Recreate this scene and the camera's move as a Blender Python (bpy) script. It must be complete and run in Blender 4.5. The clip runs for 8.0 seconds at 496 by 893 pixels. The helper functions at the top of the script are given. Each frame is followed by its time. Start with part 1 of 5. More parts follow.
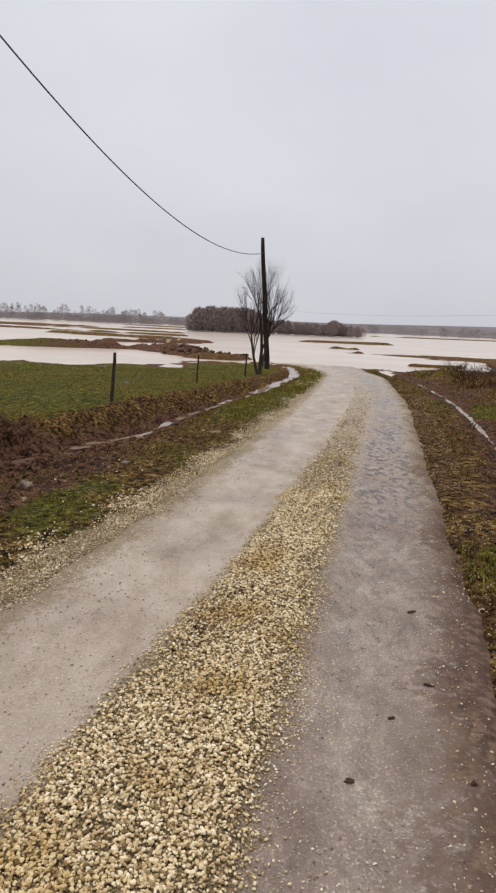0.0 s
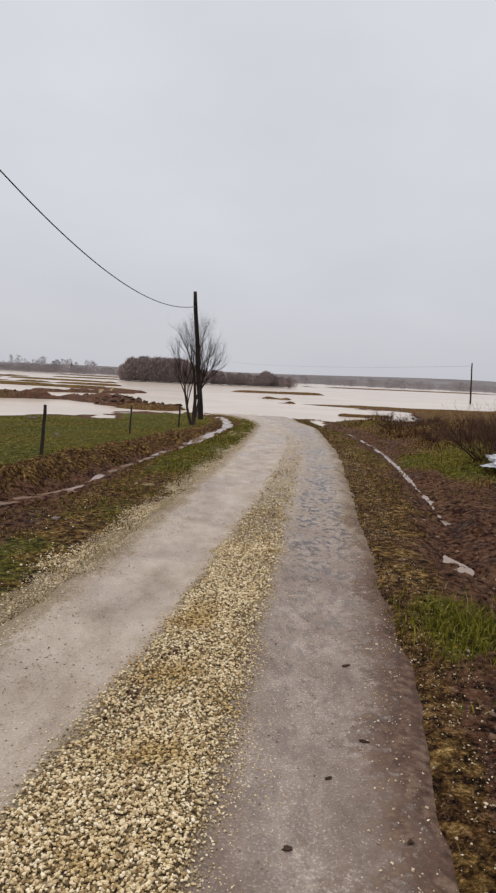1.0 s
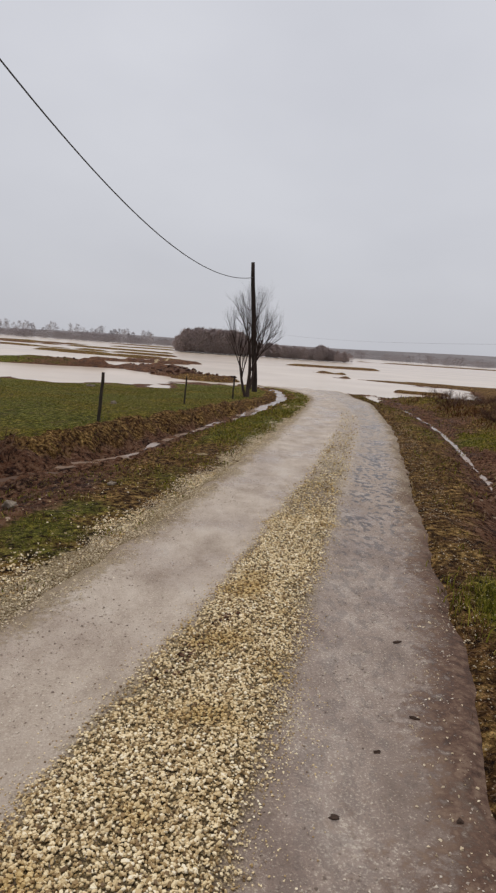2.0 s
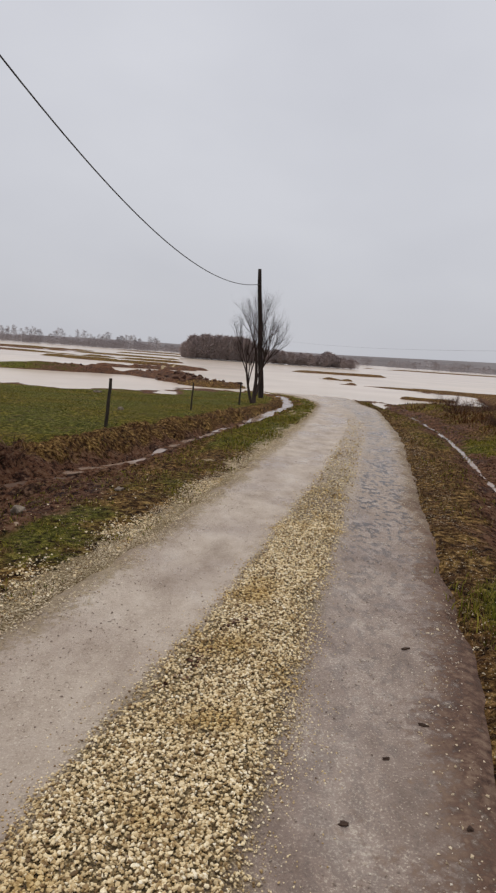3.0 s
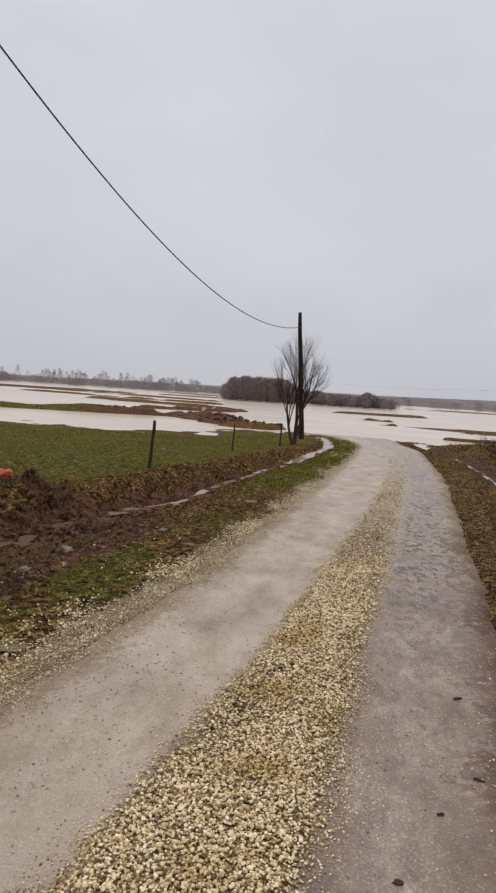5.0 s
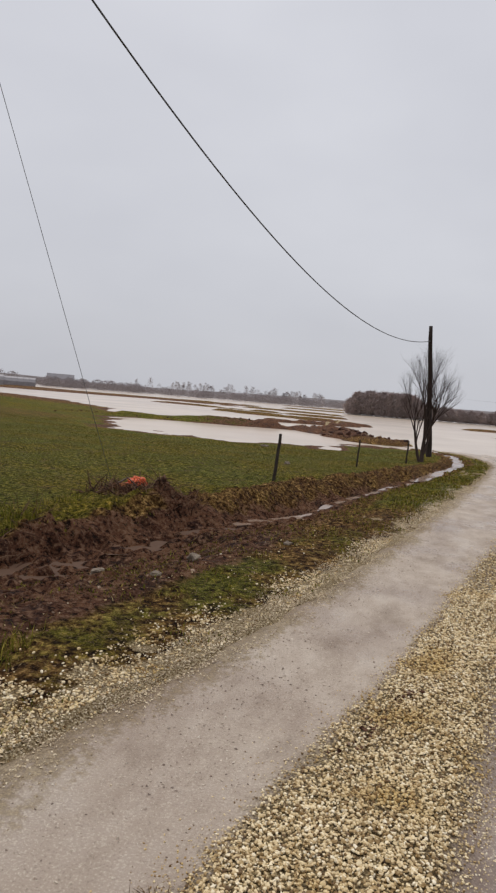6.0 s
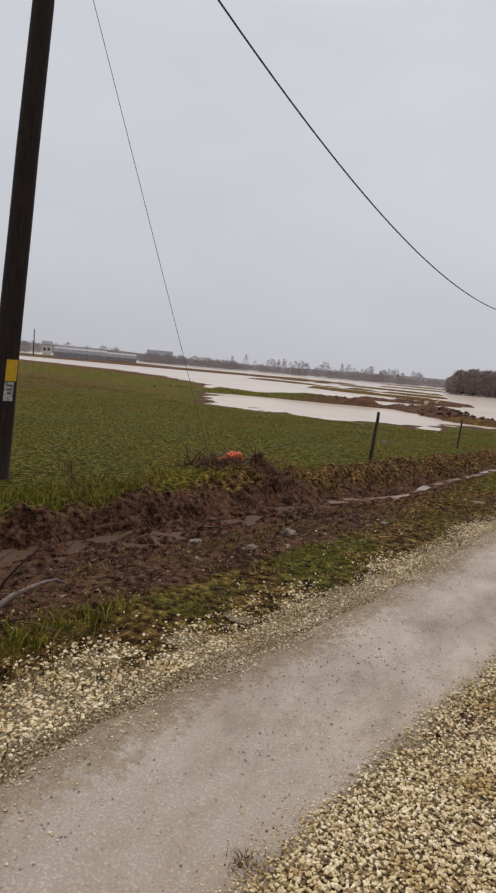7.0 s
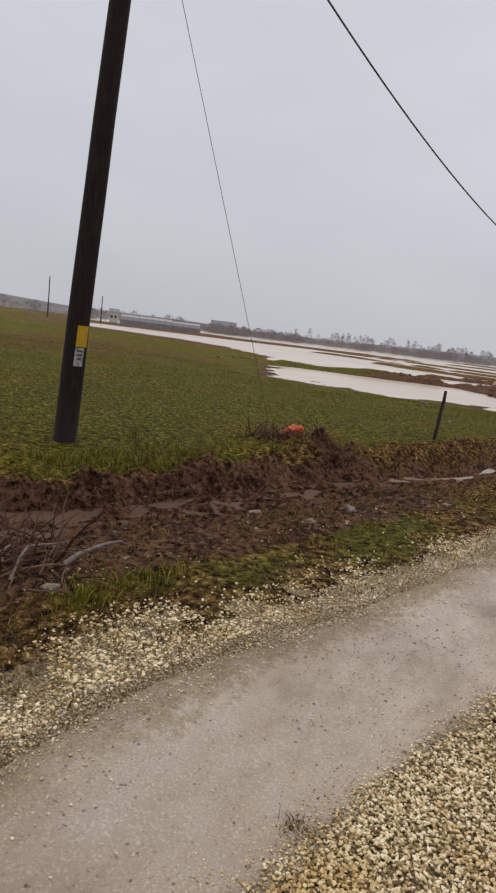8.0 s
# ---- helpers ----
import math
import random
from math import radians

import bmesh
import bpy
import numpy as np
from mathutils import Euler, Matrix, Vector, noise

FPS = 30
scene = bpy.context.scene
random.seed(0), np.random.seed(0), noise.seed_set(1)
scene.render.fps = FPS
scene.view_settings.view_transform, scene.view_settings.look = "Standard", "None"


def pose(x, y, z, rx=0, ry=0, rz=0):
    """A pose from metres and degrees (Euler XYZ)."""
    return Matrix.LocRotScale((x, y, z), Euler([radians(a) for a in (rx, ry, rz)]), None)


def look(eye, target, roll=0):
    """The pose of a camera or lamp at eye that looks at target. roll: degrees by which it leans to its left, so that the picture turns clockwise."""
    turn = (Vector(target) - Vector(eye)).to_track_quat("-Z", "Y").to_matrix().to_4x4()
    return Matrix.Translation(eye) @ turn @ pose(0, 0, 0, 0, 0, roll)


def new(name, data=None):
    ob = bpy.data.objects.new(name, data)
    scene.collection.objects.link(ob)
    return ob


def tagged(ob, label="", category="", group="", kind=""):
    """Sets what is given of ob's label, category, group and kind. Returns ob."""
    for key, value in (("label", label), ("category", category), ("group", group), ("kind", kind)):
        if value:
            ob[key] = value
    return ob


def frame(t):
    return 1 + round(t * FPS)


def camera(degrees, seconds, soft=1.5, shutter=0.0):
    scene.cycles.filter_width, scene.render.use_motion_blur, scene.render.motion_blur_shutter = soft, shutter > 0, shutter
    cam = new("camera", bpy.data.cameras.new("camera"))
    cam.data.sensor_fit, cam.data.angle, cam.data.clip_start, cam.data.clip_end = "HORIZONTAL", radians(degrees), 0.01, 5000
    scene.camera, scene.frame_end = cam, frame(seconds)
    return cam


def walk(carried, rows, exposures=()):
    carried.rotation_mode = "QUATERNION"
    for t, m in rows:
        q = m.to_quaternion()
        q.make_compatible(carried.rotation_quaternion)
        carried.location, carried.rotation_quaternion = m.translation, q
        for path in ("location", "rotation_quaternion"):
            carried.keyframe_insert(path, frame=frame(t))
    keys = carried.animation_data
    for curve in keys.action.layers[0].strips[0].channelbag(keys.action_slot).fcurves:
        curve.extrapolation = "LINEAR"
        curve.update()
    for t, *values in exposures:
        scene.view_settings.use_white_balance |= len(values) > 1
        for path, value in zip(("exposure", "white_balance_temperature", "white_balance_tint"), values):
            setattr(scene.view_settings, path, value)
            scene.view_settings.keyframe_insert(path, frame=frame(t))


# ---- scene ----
cam = camera(42.8, 8.0, soft=2.3)
PATH = [
    (0, (0.017, -0.133, 1.71), (0.037, 1.832, 1.336), 2.5),
    (0.2, (0.021, -0.133, 1.725), (0.0673, 1.8409, 1.4082), 2.19),
    (0.3, (0.022, -0.134, 1.732), (0.1226, 1.8497, 1.4984), 2.23),
    (0.5, (0.024, -0.138, 1.745), (0.178, 1.85, 1.585), 2.2),
    (0.7, (0.024, -0.148, 1.755), (0.2281, 1.8340, 1.5769), 2.43),
    (0.8, (0.023, -0.153, 1.758), (0.2369, 1.8276, 1.5803), 2.56),
    (1, (0.02, -0.159, 1.761), (0.241, 1.818, 1.549), 2.7),
    (1.2, (0.010, -0.155, 1.758), (0.2093, 1.8222, 1.5291), 3.01),
    (1.3, (0.003, -0.150, 1.754), (0.1923, 1.8299, 1.5479), 3.34),
    (1.5, (-0.005, -0.141, 1.747), (0.153, 1.844, 1.56), 3.9),
    (1.7, (-0.005, -0.134, 1.741), (0.1197, 1.8470, 1.4962), 4.06),
    (1.8, (-0.005, -0.131, 1.738), (0.1006, 1.8445, 1.4470), 4.04),
    (2, (-0.006, -0.126, 1.733), (0.056, 1.85, 1.429), 4.0),
    (2.2, (-0.01, -0.122, 1.729), (0.014, 1.859, 1.451), 4.1),
    (3.3, (-0.026, -0.152, 1.732), (0.0201, 1.8262, 1.4447), 4.07),
    (3.5, (-0.029, -0.165, 1.734), (0.013, 1.817, 1.47), 4.0),
    (3.7, (-0.033, -0.179, 1.737), (-0.0050, 1.8086, 1.5138), 3.76),
    (3.8, (-0.035, -0.184, 1.739), (-0.0053, 1.8016, 1.5054), 3.59),
    (4, (-0.04, -0.19, 1.741), (-0.022, 1.797, 1.513), 3.2),
    (4.2, (-0.044, -0.189, 1.742), (-0.0476, 1.7972, 1.5086), 2.93),
    (5.3, (-0.080, -0.176, 1.744), (-0.2588, 1.8100, 1.5898), 4.31),
    (5.5, (-0.094, -0.19, 1.756), (-0.349, 1.786, 1.591), 4.6),
    (5.7, (-0.108, -0.185, 1.752), (-0.4234, 1.7828, 1.5804), 4.68),
    (5.8, (-0.115, -0.180, 1.748), (-0.4885, 1.7783, 1.5839), 4.62),
    (6, (-0.129, -0.17, 1.738), (-0.602, 1.767, 1.588), 4.6),
    (6.2, (-0.144, -0.166, 1.730), (-0.6872, 1.7521, 1.5664), 4.83),
    (6.3, (-0.151, -0.165, 1.727), (-0.6921, 1.7532, 1.5591), 5.05),
    (6.5, (-0.163, -0.164, 1.722), (-0.752, 1.734, 1.504), 5.3),
    (6.7, (-0.171, -0.162, 1.718), (-0.8428, 1.7068, 1.4804), 5.21),
    (6.8, (-0.173, -0.160, 1.717), (-0.8418, 1.7094, 1.4802), 5.28),
    (7, (-0.175, -0.159, 1.716), (-0.919, 1.681, 1.471), 5.1),
    (7.2, (-0.176, -0.160, 1.718), (-0.9407, 1.6707, 1.4648), 5.20),
    (7.3, (-0.176, -0.161, 1.719), (-0.9607, 1.6590, 1.4505), 5.26),
    (7.5, (-0.178, -0.164, 1.721), (-1.006, 1.631, 1.415), 5.5),
    (7.7, (-0.186, -0.169, 1.719), (-1.0271, 1.6179, 1.4037), 6.07),
    (7.8, (-0.192, -0.172, 1.716), (-1.0469, 1.6076, 1.3965), 6.36),
    (8, (-0.206, -0.178, 1.71), (-1.104, 1.576, 1.362), 6.9),
]
walk(cam, [(t, look(eye, target, roll)) for t, eye, target, roll in PATH],
     exposures=((0, 0.09), (0.5, 0.04), (1, 0.01), (2.2, -0.09), (3.5, -0.09), (5.5, -0.06), (6.5, -0.09), (8, -0.10)))
# ---------------------------------------------------------------- world and light
world = bpy.data.worlds.new("overcast_sky")
scene.world = world
world.use_nodes = True
wn, wl = world.node_tree.nodes, world.node_tree.links
wn.clear()
w_out = wn.new("ShaderNodeOutputWorld")
w_bg = wn.new("ShaderNodeBackground")
w_sky = wn.new("ShaderNodeTexSky")
w_sky.sky_type, w_sky.sun_disc = "NISHITA", False
w_sky.sun_elevation, w_sky.sun_rotation = radians(64), radians(-37)
w_sky.air_density, w_sky.dust_density = 1.0, 4.0
w_scale = wn.new("ShaderNodeMix")
w_scale.data_type = "RGBA"
w_scale.blend_type = "MULTIPLY"
w_scale.inputs["Factor"].default_value = 1.0
w_scale.inputs["B"].default_value = (0.08, 0.08, 0.08, 1)
w_geo = wn.new("ShaderNodeTexCoord")
w_map = wn.new("ShaderNodeMapping")
w_map.inputs["Scale"].default_value = (1.0, 1.0, 2.2)
w_noise = wn.new("ShaderNodeTexNoise")
w_noise.inputs["Scale"].default_value = 1.6
w_noise.inputs["Detail"].default_value = 4.0
w_ramp = wn.new("ShaderNodeValToRGB")
w_ramp.color_ramp.elements[0].position, w_ramp.color_ramp.elements[0].color = 0.3, (0.580, 0.590, 0.645, 1)
w_ramp.color_ramp.elements[1].position, w_ramp.color_ramp.elements[1].color = 0.72, (0.690, 0.700, 0.750, 1)
w_sep = wn.new("ShaderNodeSeparateXYZ")
w_high = wn.new("ShaderNodeMapRange")
w_high.inputs["From Min"].default_value, w_high.inputs["From Max"].default_value = 0.0, 0.55
w_high.inputs["To Min"].default_value, w_high.inputs["To Max"].default_value = 0.93, 1.1
w_up = wn.new("ShaderNodeMix")
w_up.data_type, w_up.blend_type = "RGBA", "MULTIPLY"
w_up.inputs["Factor"].default_value = 1.0
w_mix = wn.new("ShaderNodeMix")
w_mix.data_type = "RGBA"
w_mix.inputs["Factor"].default_value = 0.93
wl.new(w_sky.outputs["Color"], w_scale.inputs["A"])
wl.new(w_geo.outputs["Generated"], w_map.inputs["Vector"])
wl.new(w_map.outputs["Vector"], w_noise.inputs["Vector"])
wl.new(w_noise.outputs["Fac"], w_ramp.inputs["Fac"])
wl.new(w_geo.outputs["Generated"], w_sep.inputs["Vector"])
wl.new(w_sep.outputs["Z"], w_high.inputs["Value"])
wl.new(w_ramp.outputs["Color"], w_up.inputs["A"])
wl.new(w_high.outputs["Result"], w_up.inputs["B"])
wl.new(w_scale.outputs["Result"], w_mix.inputs["A"])
wl.new(w_up.outputs["Result"], w_mix.inputs["B"])
wl.new(w_mix.outputs["Result"], w_bg.inputs["Color"])
w_bg.inputs["Strength"].default_value = 1.0
wl.new(w_bg.outputs["Background"], w_out.inputs["Surface"])

sun_data = bpy.data.lights.new("sun", "SUN")
sun_data.energy, sun_data.angle, sun_data.color = 1.38, radians(50), (1.0, 0.97, 0.93)
sun = new("sun", sun_data)
sun.matrix_world = look((-3.5, 4.7, 12), (0, 0, 0))


# ---------------------------------------------------------------- materials
def node_mat(name, rough=0.9, spec=0.3):
    """A principled material with its tree, nodes and shader."""
    m = bpy.data.materials.new(name)
    m.use_nodes = True
    nt = m.node_tree
    sh = nt.nodes["Principled BSDF"]
    sh.inputs["Roughness"].default_value = rough
    sh.inputs["Specular IOR Level"].default_value = spec
    return m, nt, sh


def tex(nt, scale, detail=4.0, rough=0.55, stretch=None):
    co = nt.nodes.new("ShaderNodeTexCoord")
    n = nt.nodes.new("ShaderNodeTexNoise")
    n.inputs["Scale"].default_value = scale
    n.inputs["Detail"].default_value = detail
    n.inputs["Roughness"].default_value = rough
    if stretch:
        mp = nt.nodes.new("ShaderNodeMapping")
        mp.inputs["Scale"].default_value = stretch
        nt.links.new(co.outputs["Object"], mp.inputs["Vector"])
        nt.links.new(mp.outputs["Vector"], n.inputs["Vector"])
    else:
        nt.links.new(co.outputs["Object"], n.inputs["Vector"])
    return n.outputs["Fac"]


def ramp(nt, fac, stops):
    r = nt.nodes.new("ShaderNodeValToRGB")
    el = r.color_ramp.elements
    while len(el) < len(stops):
        el.new(0.5)
    for e, (p, c) in zip(el, stops):
        e.position, e.color = p, (*c, 1)
    nt.links.new(fac, r.inputs["Fac"])
    return r.outputs["Color"]


def math_node(nt, op, a, b=None, c=None):
    n = nt.nodes.new("ShaderNodeMath")
    n.operation = op
    for i, v in enumerate((a, b, c)):
        if v is None:
            continue
        if isinstance(v, (int, float)):
            n.inputs[i].default_value = v
        else:
            nt.links.new(v, n.inputs[i])
    return n.outputs[0]


def blend(nt, fac, a, b, mode="MIX"):
    n = nt.nodes.new("ShaderNodeMix")
    n.data_type, n.blend_type = "RGBA", mode
    n.clamp_factor = True
    for key, v in (("Factor", fac), ("A", a), ("B", b)):
        if isinstance(v, tuple):
            n.inputs[key].default_value = (*v, 1)
        elif isinstance(v, (int, float)):
            n.inputs[key].default_value = v
        else:
            nt.links.new(v, n.inputs[key])
    return n.outputs["Result"]


def smooth(nt, v, lo, hi, to_lo=0.0, to_hi=1.0):
    n = nt.nodes.new("ShaderNodeMapRange")
    n.interpolation_type = "SMOOTHSTEP"
    nt.links.new(v, n.inputs["Value"])
    for key, x in (("From Min", lo), ("From Max", hi), ("To Min", to_lo), ("To Max", to_hi)):
        n.inputs[key].default_value = x
    return n.outputs["Result"]


def bump(nt, sh, height, strength=0.5, distance=0.02):
    b = nt.nodes.new("ShaderNodeBump")
    b.inputs["Strength"].default_value = strength
    b.inputs["Distance"].default_value = distance
    nt.links.new(height, b.inputs["Height"])
    nt.links.new(b.outputs["Normal"], sh.inputs["Normal"])


def attr(nt, name):
    a = nt.nodes.new("ShaderNodeAttribute")
    a.attribute_name = name
    return a.outputs["Fac"]


def simple(name, stops, scale=8.0, rough=0.85, spec=0.3, stretch=None, bumps=0.3, dist=0.01, detail=5.0, metal=0.0):
    """Colour by noise between stops, with a relief of the same noise."""
    m, nt, sh = node_mat(name, rough, spec)
    f = tex(nt, scale, detail, 0.6, stretch)
    nt.links.new(ramp(nt, f, stops), sh.inputs["Base Color"])
    sh.inputs["Metallic"].default_value = metal
    bump(nt, sh, f, bumps, dist)
    return m


def island(name, stops, rough=0.85, spec=0.3, per_object=False, patch=None):
    """Colour varies from piece to piece of a joined mesh, or from object to object."""
    m, nt, sh = node_mat(name, rough, spec)
    g = nt.nodes.new("ShaderNodeObjectInfo" if per_object else "ShaderNodeNewGeometry")
    f = g.outputs["Random" if per_object else "Random Per Island"]
    c = ramp(nt, f, stops)
    if patch:
        size, tint, lo, hi = patch
        c = blend(nt, smooth(nt, tex(nt, size, 3.0), lo, hi), c, blend(nt, 1.0, c, tint, "MULTIPLY"))
    nt.links.new(c, sh.inputs["Base Color"])
    fine = tex(nt, 120.0, 3.0)
    bump(nt, sh, fine, 0.25, 0.004)
    return m


def make_ground():
    m, nt, sh = node_mat("ground_soil_and_grass", 0.85, 0.05)
    big, mid, fine, grit = tex(nt, 0.35, 4), tex(nt, 2.2, 6, 0.65), tex(nt, 14.0, 6, 0.7), tex(nt, 70.0, 4, 0.7)
    # dark low stops of dry and green paint shade between clumps
    dry = ramp(nt, fine, [(0.39, (0.016, 0.008, 0.004)), (0.47, (0.096, 0.050, 0.016)), (0.55, (0.205, 0.120, 0.037)), (0.64, (0.37, 0.255, 0.092))])
    dry = blend(nt, smooth(nt, mid, 0.42, 0.6), dry, blend(nt, 1.0, dry, (0.62, 0.52, 0.55), "MULTIPLY"))
    green = ramp(nt, fine, [(0.38, (0.018, 0.019, 0.003)), (0.48, (0.080, 0.084, 0.012)), (0.57, (0.136, 0.136, 0.021)), (0.67, (0.240, 0.215, 0.047))])
    green = blend(nt, smooth(nt, big, 0.38, 0.62), green, blend(nt, 1.0, green, (1.28, 1.02, 0.8), "MULTIPLY"))
    green = blend(nt, smooth(nt, mid, 0.55, 0.72, 0.0, 0.6), green, blend(nt, 1.0, green, (1.0, 0.62, 0.55), "MULTIPLY"))
    mud = ramp(nt, mid, [(0.34, (0.042, 0.016, 0.009)), (0.5, (0.128, 0.054, 0.029)), (0.66, (0.215, 0.105, 0.058))])
    mud = blend(nt, smooth(nt, fine, 0.51, 0.63), mud, (0.250, 0.140, 0.085))
    # mud hollows darkened in the colour, standing in for shadows between clods
    mud = blend(nt, smooth(nt, fine, 0.495, 0.41), mud, (0.015, 0.006, 0.004))
    stony = ramp(nt, grit, [(0.40, (0.150, 0.100, 0.050)), (0.50, (0.37, 0.270, 0.145)), (0.60, (0.66, 0.54, 0.35))])
    wob = math_node(nt, "SUBTRACT", math_node(nt, "ADD", math_node(nt, "MULTIPLY", mid, 0.9), math_node(nt, "MULTIPLY", fine, 0.7)), 0.8)

    def zone(name, w=1.0):
        return smooth(nt, math_node(nt, "MULTIPLY_ADD", wob, w, attr(nt, name)), 0.35, 0.65)
    c = blend(nt, zone("green"), dry, green)
    c = blend(nt, smooth(nt, math_node(nt, "MULTIPLY_ADD", fine, 0.5, grit), 0.78, 0.90, 0.0, 0.65), c, blend(nt, 1.0, c, (3.2, 2.9, 3.0), "MULTIPLY"))
    c = blend(nt, smooth(nt, math_node(nt, "MULTIPLY_ADD", fine, 0.5, grit), 0.73, 0.62, 0.0, 0.7), c, blend(nt, 1.0, c, (0.35, 0.32, 0.35), "MULTIPLY"))
    c = blend(nt, zone("mud"), c, mud)
    crumbs = smooth(nt, math_node(nt, "MULTIPLY_ADD", mid, 0.4, grit), 0.765, 0.85, 0.0, 0.6)
    c = blend(nt, crumbs, c, (0.27, 0.185, 0.120))
    c = blend(nt, zone("stony", 1.3), c, stony)
    nt.links.new(c, sh.inputs["Base Color"])
    wet = smooth(nt, mid, 0.35, 0.6, 0.55, 0.95)
    r = nt.nodes.new("ShaderNodeMix")
    nt.links.new(zone("mud"), r.inputs[0])
    r.inputs[2].default_value = 0.9
    nt.links.new(wet, r.inputs[3])
    nt.links.new(r.outputs[0], sh.inputs["Roughness"])
    h = math_node(nt, "ADD", fine, math_node(nt, "MULTIPLY", grit, 0.45))
    bump(nt, sh, h, 1.0, 0.09)
    return m


def make_road():
    m, nt, sh = node_mat("wet_limestone_track", 0.6, 0.28)
    big, mid, fine, grit = tex(nt, 0.8, 4), tex(nt, 3.0, 6, 0.65, (1.0, 0.55, 1.0)), tex(nt, 16.0, 6, 0.7), tex(nt, 85.0, 4, 0.75)
    strip, edge = attr(nt, "strip"), attr(nt, "edge")
    pale = ramp(nt, mid, [(0.3, (0.325, 0.252, 0.190)), (0.5, (0.435, 0.350, 0.275)), (0.7, (0.53, 0.445, 0.36))])
    damp = ramp(nt, mid, [(0.3, (0.200, 0.146, 0.114)), (0.52, (0.295, 0.226, 0.182)), (0.72, (0.385, 0.308, 0.254))])
    side = attr(nt, "right_rut")
    c = blend(nt, smooth(nt, math_node(nt, "MULTIPLY_ADD", math_node(nt, "SUBTRACT", mid, 0.5), 0.8, side), 0.3, 0.75), pale, damp)
    specks = smooth(nt, math_node(nt, "MULTIPLY_ADD", mid, 0.25, grit), 0.665, 0.76)
    c = blend(nt, math_node(nt, "MULTIPLY", specks, 0.7), c, (0.62, 0.54, 0.43))
    dark = smooth(nt, math_node(nt, "MULTIPLY_ADD", mid, 0.3, grit), 0.58, 0.46)
    c = blend(nt, math_node(nt, "MULTIPLY", dark, 0.5), c, (0.10, 0.078, 0.062))
    holes = tex(nt, 13.0, 6, 0.65, (1.0, 0.6, 1.0))
    hole = math_node(nt, "MULTIPLY", smooth(nt, math_node(nt, "MULTIPLY_ADD", mid, 0.35, holes), 0.685, 0.74), attr(nt, "pitted"))
    c = blend(nt, hole, c, blend(nt, 1.0, c, (0.20, 0.21, 0.25), "MULTIPLY"))
    # lowest stop paints the shade in the gaps between stones
    gravel = ramp(nt, grit, [(0.40, (0.040, 0.026, 0.013)), (0.52, (0.19, 0.135, 0.060)), (0.64, (0.56, 0.45, 0.26))])
    gravel = blend(nt, smooth(nt, fine, 0.5, 0.72), gravel, blend(nt, 1.0, gravel, (0.75, 0.66, 0.45), "MULTIPLY"))
    wob = math_node(nt, "SUBTRACT", math_node(nt, "ADD", math_node(nt, "MULTIPLY", mid, 0.55), math_node(nt, "MULTIPLY", fine, 0.7)), 0.62)
    onstrip = smooth(nt, math_node(nt, "MULTIPLY_ADD", wob, 1.6, strip), 0.25, 0.85)
    c = blend(nt, onstrip, c, gravel)
    onedge = smooth(nt, math_node(nt, "MULTIPLY_ADD", wob, 2.2, edge), 0.4, 0.85)
    c = blend(nt, onedge, c, blend(nt, 0.65, gravel, ramp(nt, fine, [(0.36, (0.17, 0.120, 0.078)), (0.55, (0.34, 0.265, 0.180)), (0.7, (0.50, 0.41, 0.295))])))
    muddy = smooth(nt, math_node(nt, "MULTIPLY_ADD", wob, 2.6, attr(nt, "soiled")), 0.35, 0.85)
    c = blend(nt, muddy, c, ramp(nt, fine, [(0.36, (0.045, 0.022, 0.014)), (0.5, (0.125, 0.070, 0.046)), (0.66, (0.23, 0.155, 0.105))]))
    c = blend(nt, smooth(nt, big, 0.42, 0.62, 0.0, 0.7), c, blend(nt, 1.0, c, (0.78, 0.72, 0.69), "MULTIPLY"))
    nt.links.new(c, sh.inputs["Base Color"])
    wet = smooth(nt, math_node(nt, "ADD", big, math_node(nt, "MULTIPLY", mid, 0.5)), 0.65, 0.9, 0.62, 0.22)
    dry = math_node(nt, "MAXIMUM", onstrip, onedge)
    r = nt.nodes.new("ShaderNodeMix")
    nt.links.new(dry, r.inputs[0])
    nt.links.new(math_node(nt, "MULTIPLY_ADD", hole, math_node(nt, "SUBTRACT", 0.3, wet), wet), r.inputs[2])
    r.inputs[3].default_value = 0.8
    nt.links.new(r.outputs[0], sh.inputs["Roughness"])
    h = math_node(nt, "ADD", math_node(nt, "MULTIPLY", fine, 0.6), math_node(nt, "MULTIPLY", grit, 0.5))
    bump(nt, sh, h, 0.6, 0.025)
    return m


def make_water(name, colour, rough, scale, strength, spec=0.32):
    m, nt, sh = node_mat(name, rough, spec)
    f = tex(nt, scale * 0.06, 4)
    a = tuple(v * 0.88 for v in colour)
    nt.links.new(blend(nt, smooth(nt, f, 0.35, 0.65), a, colour), sh.inputs["Base Color"])
    sh.inputs["IOR"].default_value = 1.33
    bump(nt, sh, tex(nt, scale, 3.0, 0.55, (1.0, 0.6, 1.0)), strength, 0.02)
    return m


GROUND, ROAD = make_ground(), make_road()
FLOOD = make_water("muddy_flood_water", (0.68, 0.555, 0.435), 0.2, 1.6, 0.35)
TRICKLE = make_water("muddy_ditch_water", (0.30, 0.21, 0.155), 0.14, 6.0, 0.12)
MUD_WATER = make_water("brown_ditch_water", (0.112, 0.064, 0.041), 0.55, 6.0, 0.5, 0.14)
FINE = island("fine_pale_grit", [(0.0, (0.30, 0.22, 0.13)), (0.4, (0.54, 0.42, 0.27)), (1.0, (0.77, 0.65, 0.46))], 0.7, 0.3)
